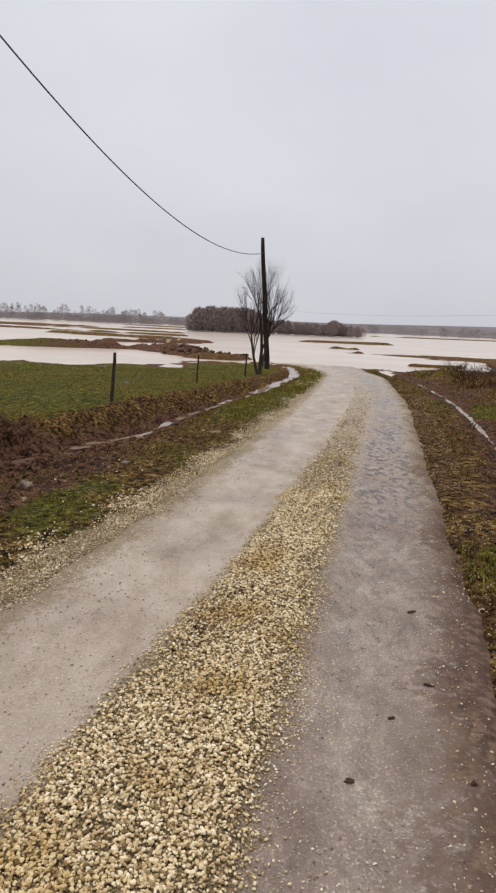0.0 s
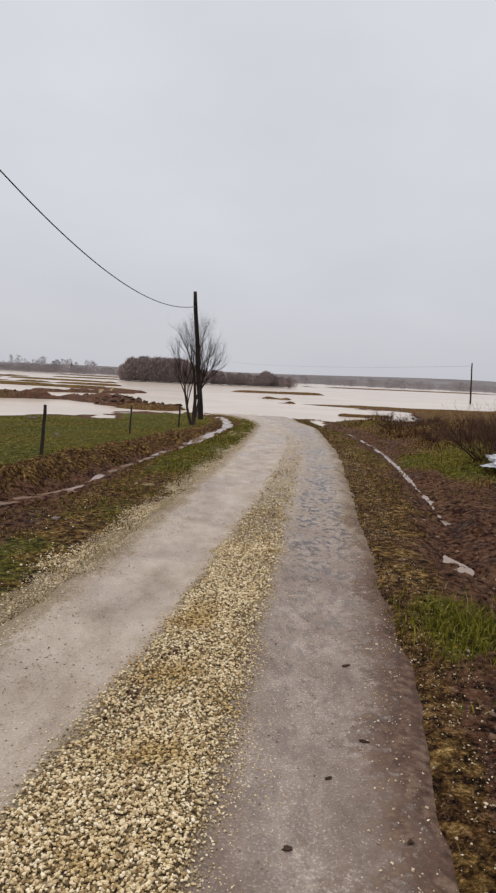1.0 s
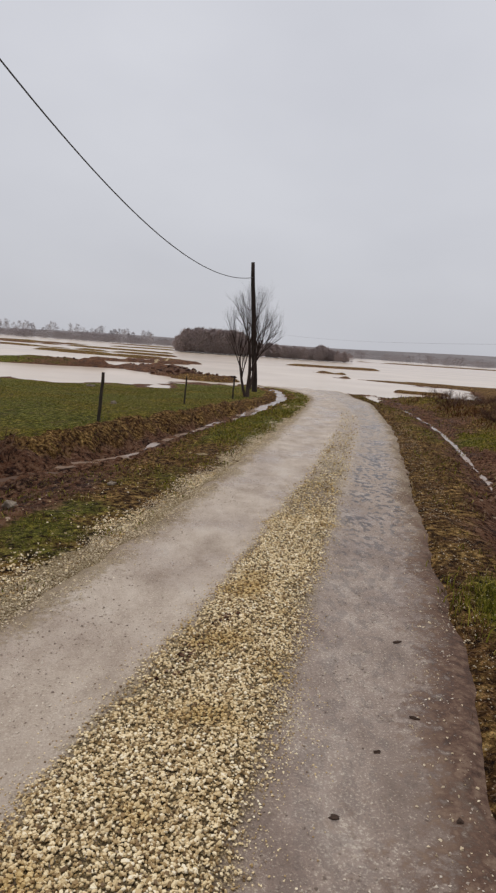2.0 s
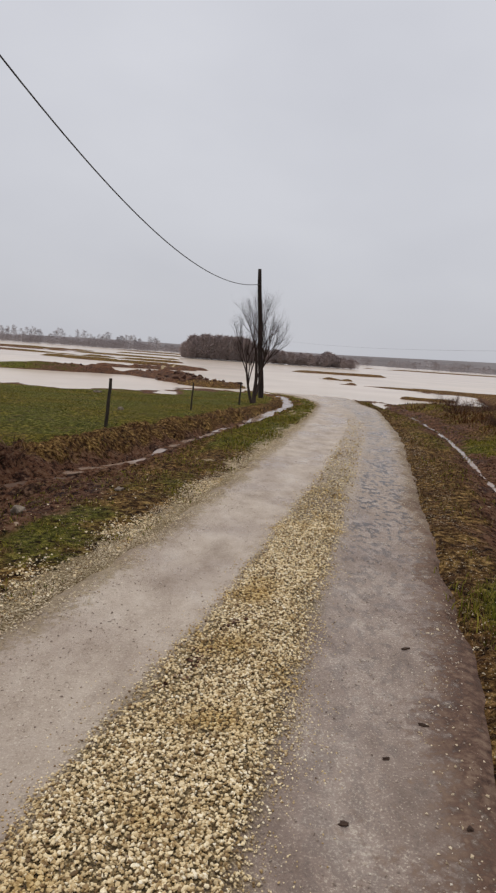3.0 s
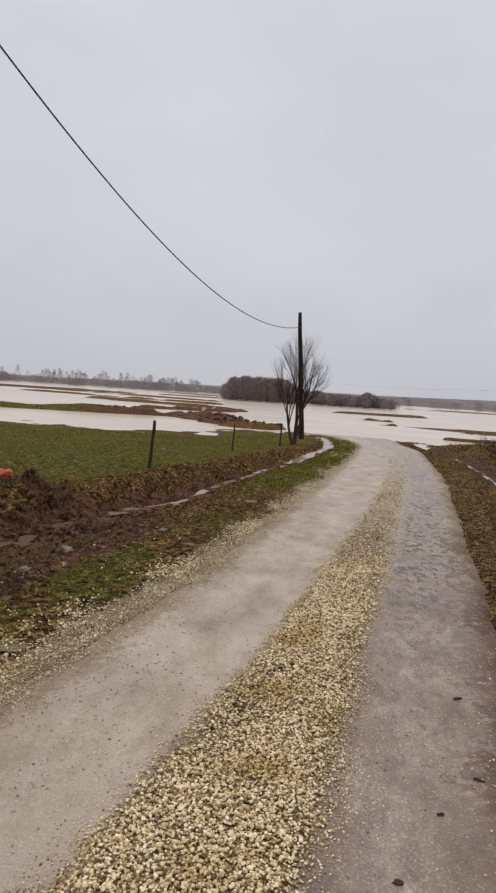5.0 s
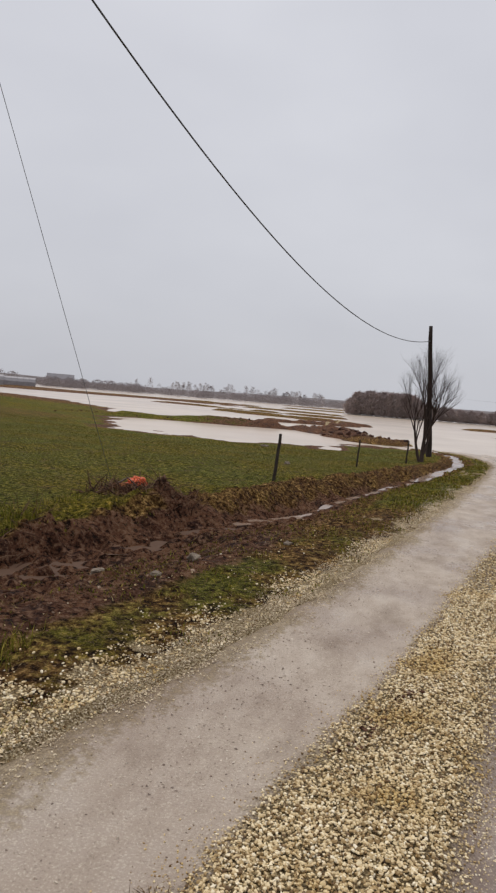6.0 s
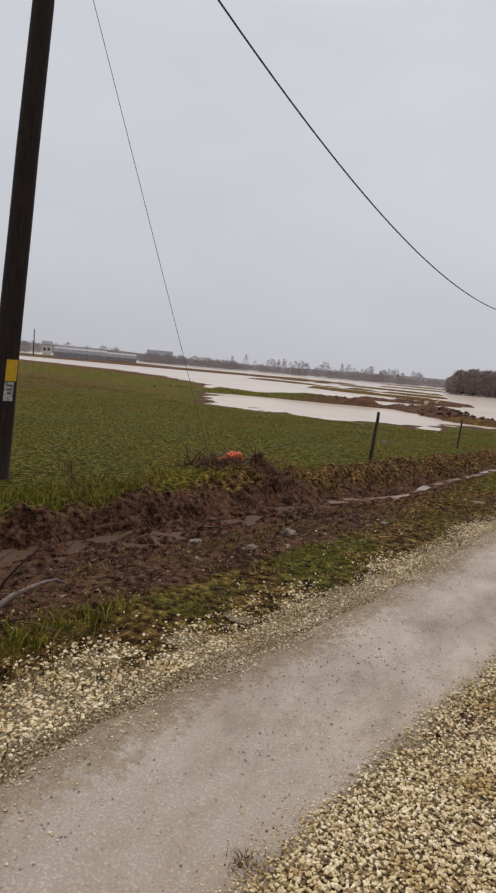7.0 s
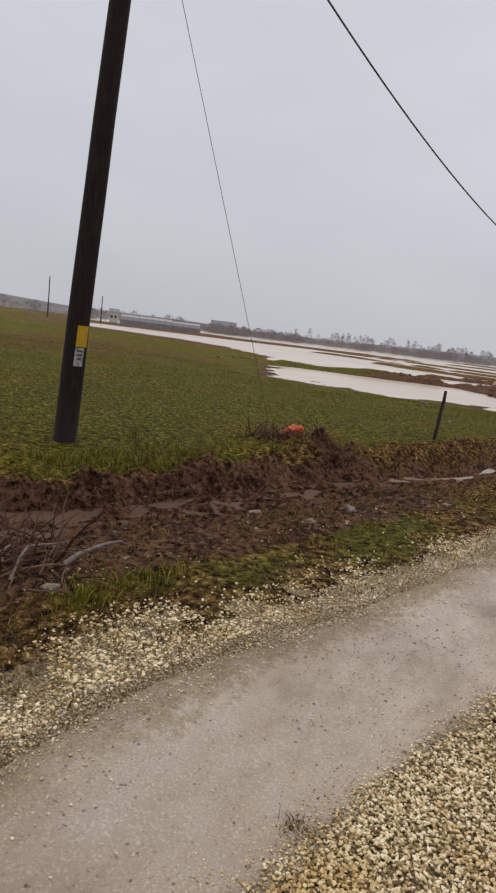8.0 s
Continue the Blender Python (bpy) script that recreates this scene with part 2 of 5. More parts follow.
BANK_STRAW = island("matted_bank_grass", [(0.0, (0.070, 0.036, 0.014)), (0.4, (0.190, 0.115, 0.040)), (0.8, (0.32, 0.225, 0.080)), (1.0, (0.46, 0.36, 0.17))], 0.8, 0.06)
PEBBLE = island("limestone_gravel", [(0.0, (0.12, 0.066, 0.026)), (0.16, (0.36, 0.235, 0.095)), (0.5, (0.70, 0.54, 0.300)), (0.85, (0.86, 0.71, 0.45)), (1.0, (0.90, 0.80, 0.60))], 0.6, 0.4, False, (1.9, (0.74, 0.64, 0.42), 0.5, 0.66))
PEBBLE_ONE = island("limestone_gravel_stone", [(0.0, (0.12, 0.066, 0.026)), (0.16, (0.36, 0.235, 0.095)), (0.5, (0.70, 0.54, 0.300)), (0.85, (0.86, 0.71, 0.45)), (1.0, (0.90, 0.80, 0.60))], 0.6, 0.4, True, (1.9, (0.74, 0.64, 0.42), 0.5, 0.66))
CRUMB = island("road_crumb", [(0.0, (0.17, 0.125, 0.095)), (0.4, (0.33, 0.255, 0.20)), (0.75, (0.50, 0.41, 0.32)), (1.0, (0.74, 0.66, 0.54))], 0.6, 0.4)
TRACK_CLOD = simple("dark_track_clod", [(0.3, (0.030, 0.017, 0.011)), (0.7, (0.085, 0.052, 0.036))], 30.0, 0.8, 0.2)
# paler clod tones imitate lit tops, so relief comes from colour
CLOD = island("mud_clod", [(0.0, (0.030, 0.013, 0.008)), (0.5, (0.100, 0.050, 0.031)), (0.88, (0.190, 0.112, 0.072)), (1.0, (0.38, 0.28, 0.20))], 0.9, 0.06)
GRASS = island("green_grass", [(0.0, (0.058, 0.060, 0.007)), (0.45, (0.150, 0.148, 0.015)), (0.75, (0.255, 0.222, 0.030)), (1.0, (0.40, 0.30, 0.070))], 0.7, 0.08)
STRAW = island("withered_grass", [(0.0, (0.042, 0.020, 0.010)), (0.4, (0.120, 0.068, 0.027)), (0.8, (0.225, 0.145, 0.062)), (1.0, (0.36, 0.27, 0.14))], 0.8, 0.06)
RUSSET = island("russet_grass", [(0.0, (0.045, 0.018, 0.009)), (0.5, (0.125, 0.055, 0.022)), (0.85, (0.215, 0.115, 0.045)), (1.0, (0.33, 0.21, 0.09))], 0.85, 0.05)
CROP = island("winter_crop", [(0.0, (0.076, 0.074, 0.010)), (0.6, (0.090, 0.086, 0.012)), (1.0, (0.108, 0.098, 0.016))], 0.8, 0.05)
POLE_WOOD = simple("creosoted_pole_wood", [(0.3, (0.010, 0.006, 0.004)), (0.55, (0.024, 0.014, 0.009)), (0.75, (0.055, 0.034, 0.022))], 6.0, 0.8, 0.3, (9.0, 9.0, 0.5), 0.6, 0.01)
POST_WOOD = simple("grey_post_wood", [(0.3, (0.018, 0.014, 0.011)), (0.7, (0.075, 0.060, 0.046))], 9.0, 0.9, 0.2, (6.0, 6.0, 0.6), 0.5, 0.006)
BARK = simple("dark_bark", [(0.3, (0.022, 0.014, 0.011)), (0.7, (0.085, 0.058, 0.046))], 12.0, 0.9, 0.2, (4.0, 4.0, 1.0), 0.6, 0.01)
TWIG = island("bare_twig", [(0.0, (0.026, 0.016, 0.013)), (1.0, (0.070, 0.045, 0.036))], 0.9, 0.2)
BRUSH = island("brushwood", [(0.0, (0.030, 0.014, 0.010)), (0.6, (0.105, 0.052, 0.034)), (1.0, (0.23, 0.14, 0.085))], 0.9, 0.2)
DEADWOOD = simple("weathered_branch", [(0.3, (0.10, 0.07, 0.055)), (0.7, (0.26, 0.20, 0.17))], 18.0, 0.85, 0.25, (1.0, 1.0, 1.0), 0.5, 0.006)
# haze of the distance is put into the next four base colours
HAZED_WOOD = island("hazed_bare_wood", [(0.0, (0.27, 0.215, 0.200)), (1.0, (0.46, 0.385, 0.365))], 1.0, 0.0)
HAZED_TREE = island("hazed_tree_line", [(0.0, (0.20, 0.175, 0.175)), (1.0, (0.36, 0.325, 0.33))], 1.0, 0.0)
HAZED_POPLAR = island("hazed_bare_poplar", [(0.0, (0.36, 0.335, 0.34)), (1.0, (0.52, 0.49, 0.50))], 1.0, 0.0)
HAZED_HILL = simple("hazed_hill", [(0.35, (0.175, 0.158, 0.155)), (0.65, (0.26, 0.238, 0.235))], 0.02, 1.0, 0.0, (1.0, 1.0, 3.0), 0.0, 0.01)
CABLE = simple("dark_grey_cable", [(0.3, (0.055, 0.055, 0.058)), (0.7, (0.11, 0.108, 0.11))], 20.0, 0.6, 0.4)
STEEL = simple("galvanised_wire", [(0.3, (0.10, 0.10, 0.11)), (0.7, (0.22, 0.22, 0.23))], 30.0, 0.5, 0.5, None, 0.1, 0.002, 3.0, 0.6)
YELLOW = simple("yellow_plate", [(0.3, (0.55, 0.31, 0.012)), (0.7, (0.70, 0.42, 0.02))], 14.0, 0.5, 0.4, None, 0.1, 0.002)
PALE_PLATE = simple("worn_pale_plate", [(0.35, (0.20, 0.19, 0.19)), (0.55, (0.46, 0.44, 0.42)), (0.7, (0.60, 0.58, 0.55))], 22.0, 0.6, 0.4, None, 0.2, 0.002)
INK = simple("dark_print", [(0.3, (0.05, 0.04, 0.03)), (0.7, (0.10, 0.08, 0.05))], 30.0, 0.7, 0.2)
ORANGE = simple("orange_plastic", [(0.3, (0.62, 0.085, 0.020)), (0.7, (0.80, 0.16, 0.05))], 20.0, 0.5, 0.4, None, 0.3, 0.004)
RAG = simple("faded_orange_cloth", [(0.3, (0.30, 0.11, 0.04)), (0.7, (0.45, 0.20, 0.09))], 16.0, 0.9, 0.1, None, 0.6, 0.01)
WHITE_BAG = simple("white_plastic", [(0.3, (0.62, 0.63, 0.66)), (0.7, (0.80, 0.81, 0.83))], 9.0, 0.45, 0.5, None, 0.5, 0.01)
ROCK = simple("pale_stone", [(0.3, (0.12, 0.088, 0.062)), (0.7, (0.34, 0.275, 0.205))], 14.0, 0.8, 0.3, None, 0.6, 0.01)
PLASTER = simple("whitewashed_wall", [(0.3, (0.46, 0.44, 0.42)), (0.7, (0.58, 0.56, 0.53))], 1.5, 0.9, 0.2, None, 0.1, 0.01)
ROOFING = simple("grey_roof_sheet", [(0.3, (0.20, 0.19, 0.20)), (0.7, (0.33, 0.31, 0.32))], 1.2, 0.8, 0.3, None, 0.1, 0.01)
GLASSY = simple("dark_window", [(0.3, (0.05, 0.05, 0.06)), (0.7, (0.09, 0.09, 0.10))], 2.0, 0.2, 0.5, None, 0.0, 0.01)
# greenhouse cover, its grey tinted with the haze in front of it
HAZED_SHEET = simple("haze_tinted_sheet", [(0.3, (0.24, 0.222, 0.228)), (0.7, (0.34, 0.318, 0.325))], 0.6, 0.5, 0.4, (1.0, 6.0, 1.0), 0.1, 0.01)


# ---------------------------------------------------------------- mesh helpers
rng = np.random.default_rng(7)


def np_mesh(name, verts, faces, material, smooth_faces=False, attrs=None):
    """A mesh from arrays; all faces have the same number of corners."""
    me = bpy.data.meshes.new(name)
    verts, faces = np.asarray(verts, np.float32), np.asarray(faces, np.int32)
    k = faces.shape[1]
    me.vertices.add(len(verts))
    me.vertices.foreach_set("co", verts.ravel())
    me.loops.add(faces.size)
    me.loops.foreach_set("vertex_index", faces.ravel())
    me.polygons.add(len(faces))
    me.polygons.foreach_set("loop_start", np.arange(0, faces.size, k, dtype=np.int32))
    me.polygons.foreach_set("use_smooth", np.full(len(faces), smooth_faces))
    for key, val in (attrs or {}).items():
        a = me.attributes.new(key, "FLOAT", "POINT")
        a.data.foreach_set("value", np.asarray(val, np.float32).ravel())
    me.update(calc_edges=True)
    me.validate()
    me.materials.append(material)
    return me


def part(name, bm, material, parent, label=""):
    """Links a bmesh as one mesh object under a thing or a part."""
    me = bpy.data.meshes.new(name)
    bm.to_mesh(me)
    bm.free()
    me.materials.append(material)
    ob = new(name, me)
    ob.parent = parent
    if label:
        tagged(ob, label)
    return ob


def part_np(name, verts, faces, material, parent, label="", smooth_faces=False):
    ob = new(name, np_mesh(name, verts, faces, material, smooth_faces))
    ob.parent = parent
    if label:
        tagged(ob, label)
    return ob


def thing(name, x, y, z, label, category, group=""):
    e = new(name)
    e.matrix_world = pose(x, y, z)
    return tagged(e, label, category, group)


def tube(points, radii, sides=6):
    """Arrays of a tapered tube along points, closed with fans, all quads."""
    pts = [Vector(p) for p in points]
    vs, fs = [], []
    for i, p in enumerate(pts):
        d = (pts[min(i + 1, len(pts) - 1)] - pts[max(i - 1, 0)]).normalized()
        a = d.orthogonal().normalized()
        b = d.cross(a)
        for k in range(sides):
            w = 2 * math.pi * k / sides
            vs.append(p + (a * math.cos(w) + b * math.sin(w)) * radii[i])
    for i in range(len(pts) - 1):
        for k in range(sides):
            j = (k + 1) % sides
            fs.append((i * sides + k, i * sides + j, (i + 1) * sides + j, (i + 1) * sides + k))
    for base in (0, (len(pts) - 1) * sides):
        for k in range(0, sides - 2, 2):
            fs.append((base, base + k + 1, base + k + 2, base + (k + 3) % sides))
    return np.array([tuple(v) for v in vs]), np.array(fs)


def joined(pieces):
    vs, fs, n = [], [], 0
    for v, f in pieces:
        vs.append(v)
        fs.append(f + n)
        n += len(v)
    return np.concatenate(vs), np.concatenate(fs)


def box_bm(sx, sy, sz, x=0, y=0, z=0, bevel=0.0):
    bm = bmesh.new()
    bmesh.ops.create_cube(bm, size=1)
    for v in bm.verts:
        v.co = Vector((v.co.x * sx + x, v.co.y * sy + y, v.co.z * sz + z))
    if bevel:
        bmesh.ops.bevel(bm, geom=bm.edges[:], offset=bevel, segments=2, affect="EDGES")
    return bm


LATTICE = np.random.default_rng(5).random((256, 256))


def value_noise(x, y, seed):
    """Smooth noise of the plan, from 0 to 1."""
    x, y = np.broadcast_arrays(np.asarray(x, float), np.asarray(y, float))
    xi, yi = np.floor(x), np.floor(y)
    fx, fy = x - xi, y - yi
    fx, fy = fx * fx * (3 - 2 * fx), fy * fy * (3 - 2 * fy)

    xi, yi = xi.astype(np.int64) + seed * 37, yi.astype(np.int64) + seed * 101

    def h(a, b):
        return LATTICE[a & 255, b & 255]
    return (h(xi, yi) * (1 - fx) + h(xi + 1, yi) * fx) * (1 - fy) + (h(xi, yi + 1) * (1 - fx) + h(xi + 1, yi + 1) * fx) * fy


def fbm(x, y, size, seed, octaves=4):
    out, amp, tot = 0.0, 1.0, 0.0
    for o in range(octaves):
        out = out + amp * value_noise(x / size * 2 ** o + o * 17.3, y / size * 2 ** o - o * 9.1, seed + o)
        tot += amp
        amp *= 0.55
    return out / tot - 0.5


def step(v, lo, hi):
    t = np.clip((v - lo) / (hi - lo), 0, 1)
    return t * t * (3 - 2 * t)


# ---------------------------------------------------------------- the lie of the land
WATER = -0.36
EDGE_L = ((-60, -25), (-5, -3.2), (0.0, -2.15), (1.4, -1.95), (2.0, -1.87), (2.8, -1.68), (3.6, -1.37), (4.6, -1.04), (6.1, -0.68), (9.0, -0.02), (13.6, 0.92), (18.7, 2.05), (24.2, 3.0), (28.0, 3.2), (33, 2.9), (38, 1.5), (44, -2), (60, -8))
EDGE_R = ((-60, -22), (-5, -0.2), (0.0, 0.75), (2.3, 1.27), (3.3, 1.55), (4.3, 1.78), (5.2, 1.92), (7.5, 2.45), (10.5, 3.1), (15.5, 4.15), (23.5, 5.35), (28.4, 5.7), (34, 6.5), (38, 6.5), (44, 4.5), (60, 0))
DITCH = ((-60, 6.0), (2.0, 3.3), (4.0, 3.3), (5.3, 2.9), (7.0, 2.75), (9.0, 2.5), (11.0, 2.1), (14.0, 2.05), (17.0, 1.72), (21.0, 1.5), (27.0, 0.95), (33.0, 0.9), (60, 0.9))
STRIP_L = ((-20, -4), (0, -1.17), (1.43, -0.75), (2.0, -0.61), (2.7, -0.44), (3.2, -0.27), (4.03, 0.01), (6.2, 0.53), (8.85, 1.2), (13.6, 2.28), (17.6, 3.1), (30, 4.3))
STRIP_R = ((-20, -3), (0, -0.39), (1.5, -0.02), (2.1, 0.14), (3.0, 0.35), (4.2, 0.62), (5.9, 1.03), (8.55, 1.66), (13.8, 2.85), (17.6, 3.55), (30, 4.6))
SHORE = ((-3000, -3000), (-3000, 3250), (-400, 436), (-140, 153), (-83, 92), (-59, 87), (-43, 77), (-33, 65), (-24, 53), (-19.5, 47.5), (-18.6, 41.5), (-17.8, 36.7), (-14, 32), (-11, 30.6), (-7.8, 30.4), (-5.2, 32), (-3.6, 35.2), (-1.2, 37.0), (1.2, 38.2), (2.6, 40.2), (4.6, 39.4), (7.1, 36.2), (9.0, 35.6), (10.5, 34.6), (12.2, 36.5), (14.5, 41), (16.6, 48), (13.5, 54), (7.6, 58.6), (11.5, 61.5), (16, 62), (26, 61.5), (60, 70), (400, 105), (3000, 150), (3000, -3000))
BANKS = (  # strips of land in the flood: half width, height over the water, the line
    (1.7, 0.26, (-21, 45.5), (-17, 46.5), (-12, 47.5), (-7.5, 49)),
    (1.0, 0.52, (-16.5, 47), (-13.5, 47.8), (-10, 48)),
    (2.6, 0.28, (-9, 53), (-6, 48), (-3.5, 43.5), (-1.5, 40)),
    (1.0, 0.50, (-7.4, 50.5), (-5.6, 48.5), (-4.2, 46.2)),
    (2.0, 0.34, (-26, 92), (-15, 84), (-8.5, 80), (-5, 72)),
    (1.6, 0.30, (-13, 64), (-8.5, 66), (-6, 68)),
    (2.0, 0.34, (9.5, 100), (15, 101), (22, 104)),
    (0.9, 0.26, (9.2, 72), (10.5, 71), (12, 70.5)),
    (0.7, 0.24, (9.6, 60), (10.6, 59.5)),
    (0.5, 0.16, (10.9, 40.2), (12.2, 39.6), (13.2, 40)),
    (2.0, 0.30, (-48, 120), (-30, 112), (-12, 104)),
    (2.4, 0.30, (-80, 165), (-40, 150), (-14, 132)),
    (3.0, 0.34, (-140, 185), (-70, 205), (-20, 200)),
    (11.0, 0.50, (-150, 165), (-128, 172), (-104, 186)),
    (13.0, 0.45, (-150, 140), (-114, 152), (-80, 164), (-58, 176)),
    (4.0, 0.40, (-60, 330), (0, 250), (60, 262), (160, 300)),
)


def at_y(table, y):
    ys, xs = zip(*table)
    return np.interp(y, ys, xs)


def to_line(x, y, a, b):
    ax, ay, bx, by = a[0], a[1], b[0], b[1]
    t = np.clip(((x - ax) * (bx - ax) + (y - ay) * (by - ay)) / ((bx - ax) ** 2 + (by - ay) ** 2), 0, 1)
    return np.hypot(x - ax - t * (bx - ax), y - ay - t * (by - ay))


def shore_distance(x, y):
    """Metres inland of the shore (negative out in the flood)."""
    d = np.full(np.shape(x), 1e9)
    inside = np.zeros(np.shape(x), bool)
    for a, b in zip(SHORE, SHORE[1:] + SHORE[:1]):
        d = np.minimum(d, to_line(x, y, a, b))
        if a[1] != b[1]:
            inside ^= ((a[1] > y) != (b[1] > y)) & (x < (b[0] - a[0]) * (y - a[1]) / (b[1] - a[1]) + a[0])
    return np.where(inside, d, -d)


def land(x, y):
    """Height of the ground, with how much of it is green, mud and stones, at arrays of places."""
    x, y = np.asarray(x, float), np.asarray(y, float)
    dl, dr = at_y(EDGE_L, y) - x, x - at_y(EDGE_R, y)
    near = 1 - step(np.hypot(x, y), 60, 120)
    n1, n2, n3 = fbm(x, y, 3.0, 1), fbm(x, y, 0.7, 2), fbm(x, y, 0.18, 3, 3)
    s = shore_distance(x, y) + fbm(x, y, 5.0, 9) * 3.0 * step(np.hypot(x, y), 25, 60) + fbm(x, y, 1.6, 8) * 0.9
    base = WATER + np.clip(s, -12, 0) * 0.12 + 0.40 * step(s, 0, 16) - 0.015 + 0.02 * np.clip(s, 0, 3) / 3
    for width, high, *line in BANKS:
        d = np.minimum.reduce([to_line(x, y, a, b) for a, b in zip(line, line[1:])]) + fbm(x, y, 4.0, 5) * width * 1.3 + fbm(x, y, 14.0, 6) * width * 2.2
        base = np.maximum(base, WATER - 0.25 + (high + 0.25) * (1 - step(d, width * 0.35, width * 1.5)))
    h = base + near * (0.10 * n1 + 0.03 * n2) * step(np.maximum(dl, dr), 0.0, 1.5)
    h = h + (0.30 * n1 + 0.34 * n2) * step(y, 38, 42) * (1 - step(y, 66, 80)) * step(h - WATER, 0.05, 0.3) * (1 - step(x, 2, 6))
    # ditch beside the track, with a low bank of spoil beyond it
    c = at_y(DITCH, y) + 0.25 * fbm(y, y * 0, 2.2, 21)
    wide = np.interp(y, (2, 5, 9, 16, 30), (1.1, 0.95, 0.85, 0.6, 0.45))
    deep = np.interp(y, (-5, 3, 12, 20, 32), (0.28, 0.29, 0.30, 0.24, 0.05))
    u = (dl - c) / wide
    trench = np.where(u < 0, 1 - step(-u, 0.15, 1.9), 1 - step(u, np.interp(y, (6, 9), (0.34, 0.10)), np.interp(y, (2, 7, 9, 14), (0.66, 0.74, 1.25, 1.3))))
    h = h - deep * trench + near * (0.15 * n2 + 0.14 * n3 + 0.08 * fbm(x, y, 0.09, 4, 2)) * np.exp(-(u / 1.7) ** 2) * 1.6 * (1 - 0.75 * np.exp(-(u * wide / 0.16) ** 2) * step(y, 7, 9))
    spoil = np.exp(-((u - 1.15) / 0.5) ** 2) * np.interp(y, (-5, 2, 9, 14, 25), (0.01, 0.02, 0.07, 0.07, 0.02))
    h = h + spoil * (1 + 2.2 * n2 + 0.6 * n3)
    heap = np.exp(-(((x + 3.95) / 0.85) ** 2 + ((y - 8.9) / 0.6) ** 2))
    h = h + heap * (0.14 + 0.35 * n2 + 0.35 * n3)
    # right side: shallow ditch, then a rough bank
    cr = np.interp(y, (0, 3, 6, 10, 13, 19, 26, 32), (1.5, 1.25, 0.95, 1.25, 1.25, 1.25, 1.0, 1.0)) + 0.15 * fbm(y, y * 0, 1.7, 31)
    right_side = step(dr, 0.0, 0.4)
    ur = (dr - cr) / np.interp(y, (2, 8, 20), (0.35, 0.3, 0.3))
    h = h + near * (0.20 * n2 + 0.17 * n3) * np.exp(-((ur - 0.8) / 3.0) ** 2) * right_side * step(dr, 0.25, 0.8) * (1 - 0.8 * np.exp(-((dr - 1.22) / 0.10) ** 2))
    h = h - 0.09 * np.exp(-((dr - cr - 1.05) / 0.22) ** 2) * step(y, 0.0, 3.0) * step(s, 1, 4) * (0.6 + 1.2 * n1)
    h = h - 0.15 * np.exp(-ur ** 2) * step(y, 0.0, 3.0) * step(s, 1, 4)
    bank = step(dr, 1.9, 3.2) * step(y, 5, 9) * (1 - step(y, 33, 36)) * step(s, 0.5, 4)
    h = h + bank * (0.22 + 0.35 * n1 + 0.35 * n2 + 0.1 * n3) * near
    # the track: ruts, a low crown of gravel
    on = step(np.minimum(-dl, -dr), -0.25, 0.1)
    h = np.where(on > 0, h * (1 - on) + on * np.minimum(base + 0.02, 0.03), h)
    # zones
    field = step(u, np.interp(y, (7, 10), (0.66, 1.0)), np.interp(y, (7, 10), (0.95, 1.7))) * step(dl, 0.5, 1.0)
    verge_l = step(dl, -0.35, -0.1) * (1 - step(u, -1.6, -0.7))
    far_verge = step(y, 8, 14)
    green = field * (1.0 - 0.35 * step(y, 10, 13) * (1 - step(u, 1.6, 2.4))) + verge_l * (0.30 + 0.60 * far_verge + 0.9 * n1 + 0.5 * n2)
    right = step(dr, -0.1, 0.3)
    patch = np.exp(-(((x - 2.15) / 0.55) ** 2 + ((y - 4.05) / 0.55) ** 2))
    patch2 = np.exp(-(((x - 5.9) / 1.1) ** 2 + ((y - 13.5) / 2.0) ** 2))
    green = green + right * (0.22 + 0.25 * step(y, 12, 20) * (1 - step(dr, 0.8, 1.6)) + 1.1 * patch + 0.9 * patch2 + 0.5 * n1 + 0.22 * step(dr, 1.9, 2.6) * step(y, 8, 11))
    slope = step(dl, 0.7, 1.3) * (1 - step(u, 0.5, 0.95)) * np.interp(y, (-4, 0, 7, 9.5, 12), (0.3, 0.92, 0.85, 0.45, 0.0))
    mud = np.maximum(np.exp(-((u - 0.1) / np.where(u > 0.1, np.interp(y, (6, 9), (0.42, 0.6)), 0.8)) ** 2) * np.interp(y, (-30, 0, 9, 16, 26), (0.5, 1.0, 0.95, 0.7, 0.4)), slope) + heap * 0.9
    mud = mud * step(dl, 0.15, 0.6) + right * (1.0 * np.exp(-((ur - 0.6) / 2.3) ** 2) + (0.06 + 0.6 * n2) * step(dr, 0.1, 0.5) + 1.1 * step(dr, np.interp(y, (3.4, 4.4), (-0.1, 1.2)), np.interp(y, (3.4, 4.4), (0.3, 2.0))) * (1 - step(y, 7, 12)) * step(y, -4, 0.5) * (1 - patch) + 0.28 * step(dr, 1.8, 2.6) * step(y, 6, 10)) * (1 - 0.9 * patch2)
    mud = mud + 0.55 * step(y, 40, 44) * step(x, -18, -14) * (1 - step(y, 66, 76)) * (1 - step(x, 6, 9)) + 0.9 * (1 - step(h - WATER, 0.0, 0.035)) + (0.42 + 0.9 * n1) * step(y, 38, 42) * step(x, -12.5, -9)
    green = np.where(y > 38, green * (1 - step(x, -13, -10)) * (1 - 0.8 * step(y, 56, 64) * step(x + 0.9 * y, 0, 10)) + 0.2, green)
    out_right = step(y, 37, 40) * step(x, 5, 8)
    mud, green = mud * (1 - 0.6 * out_right), green + 0.12 * out_right
    brown = step(-x, 36, 44) * (1 - step(s, 4, 11)) + step(-x, 40, 47) * step(y + 0.25 * x, 26, 32) * (1 - step(s, 40, 60))
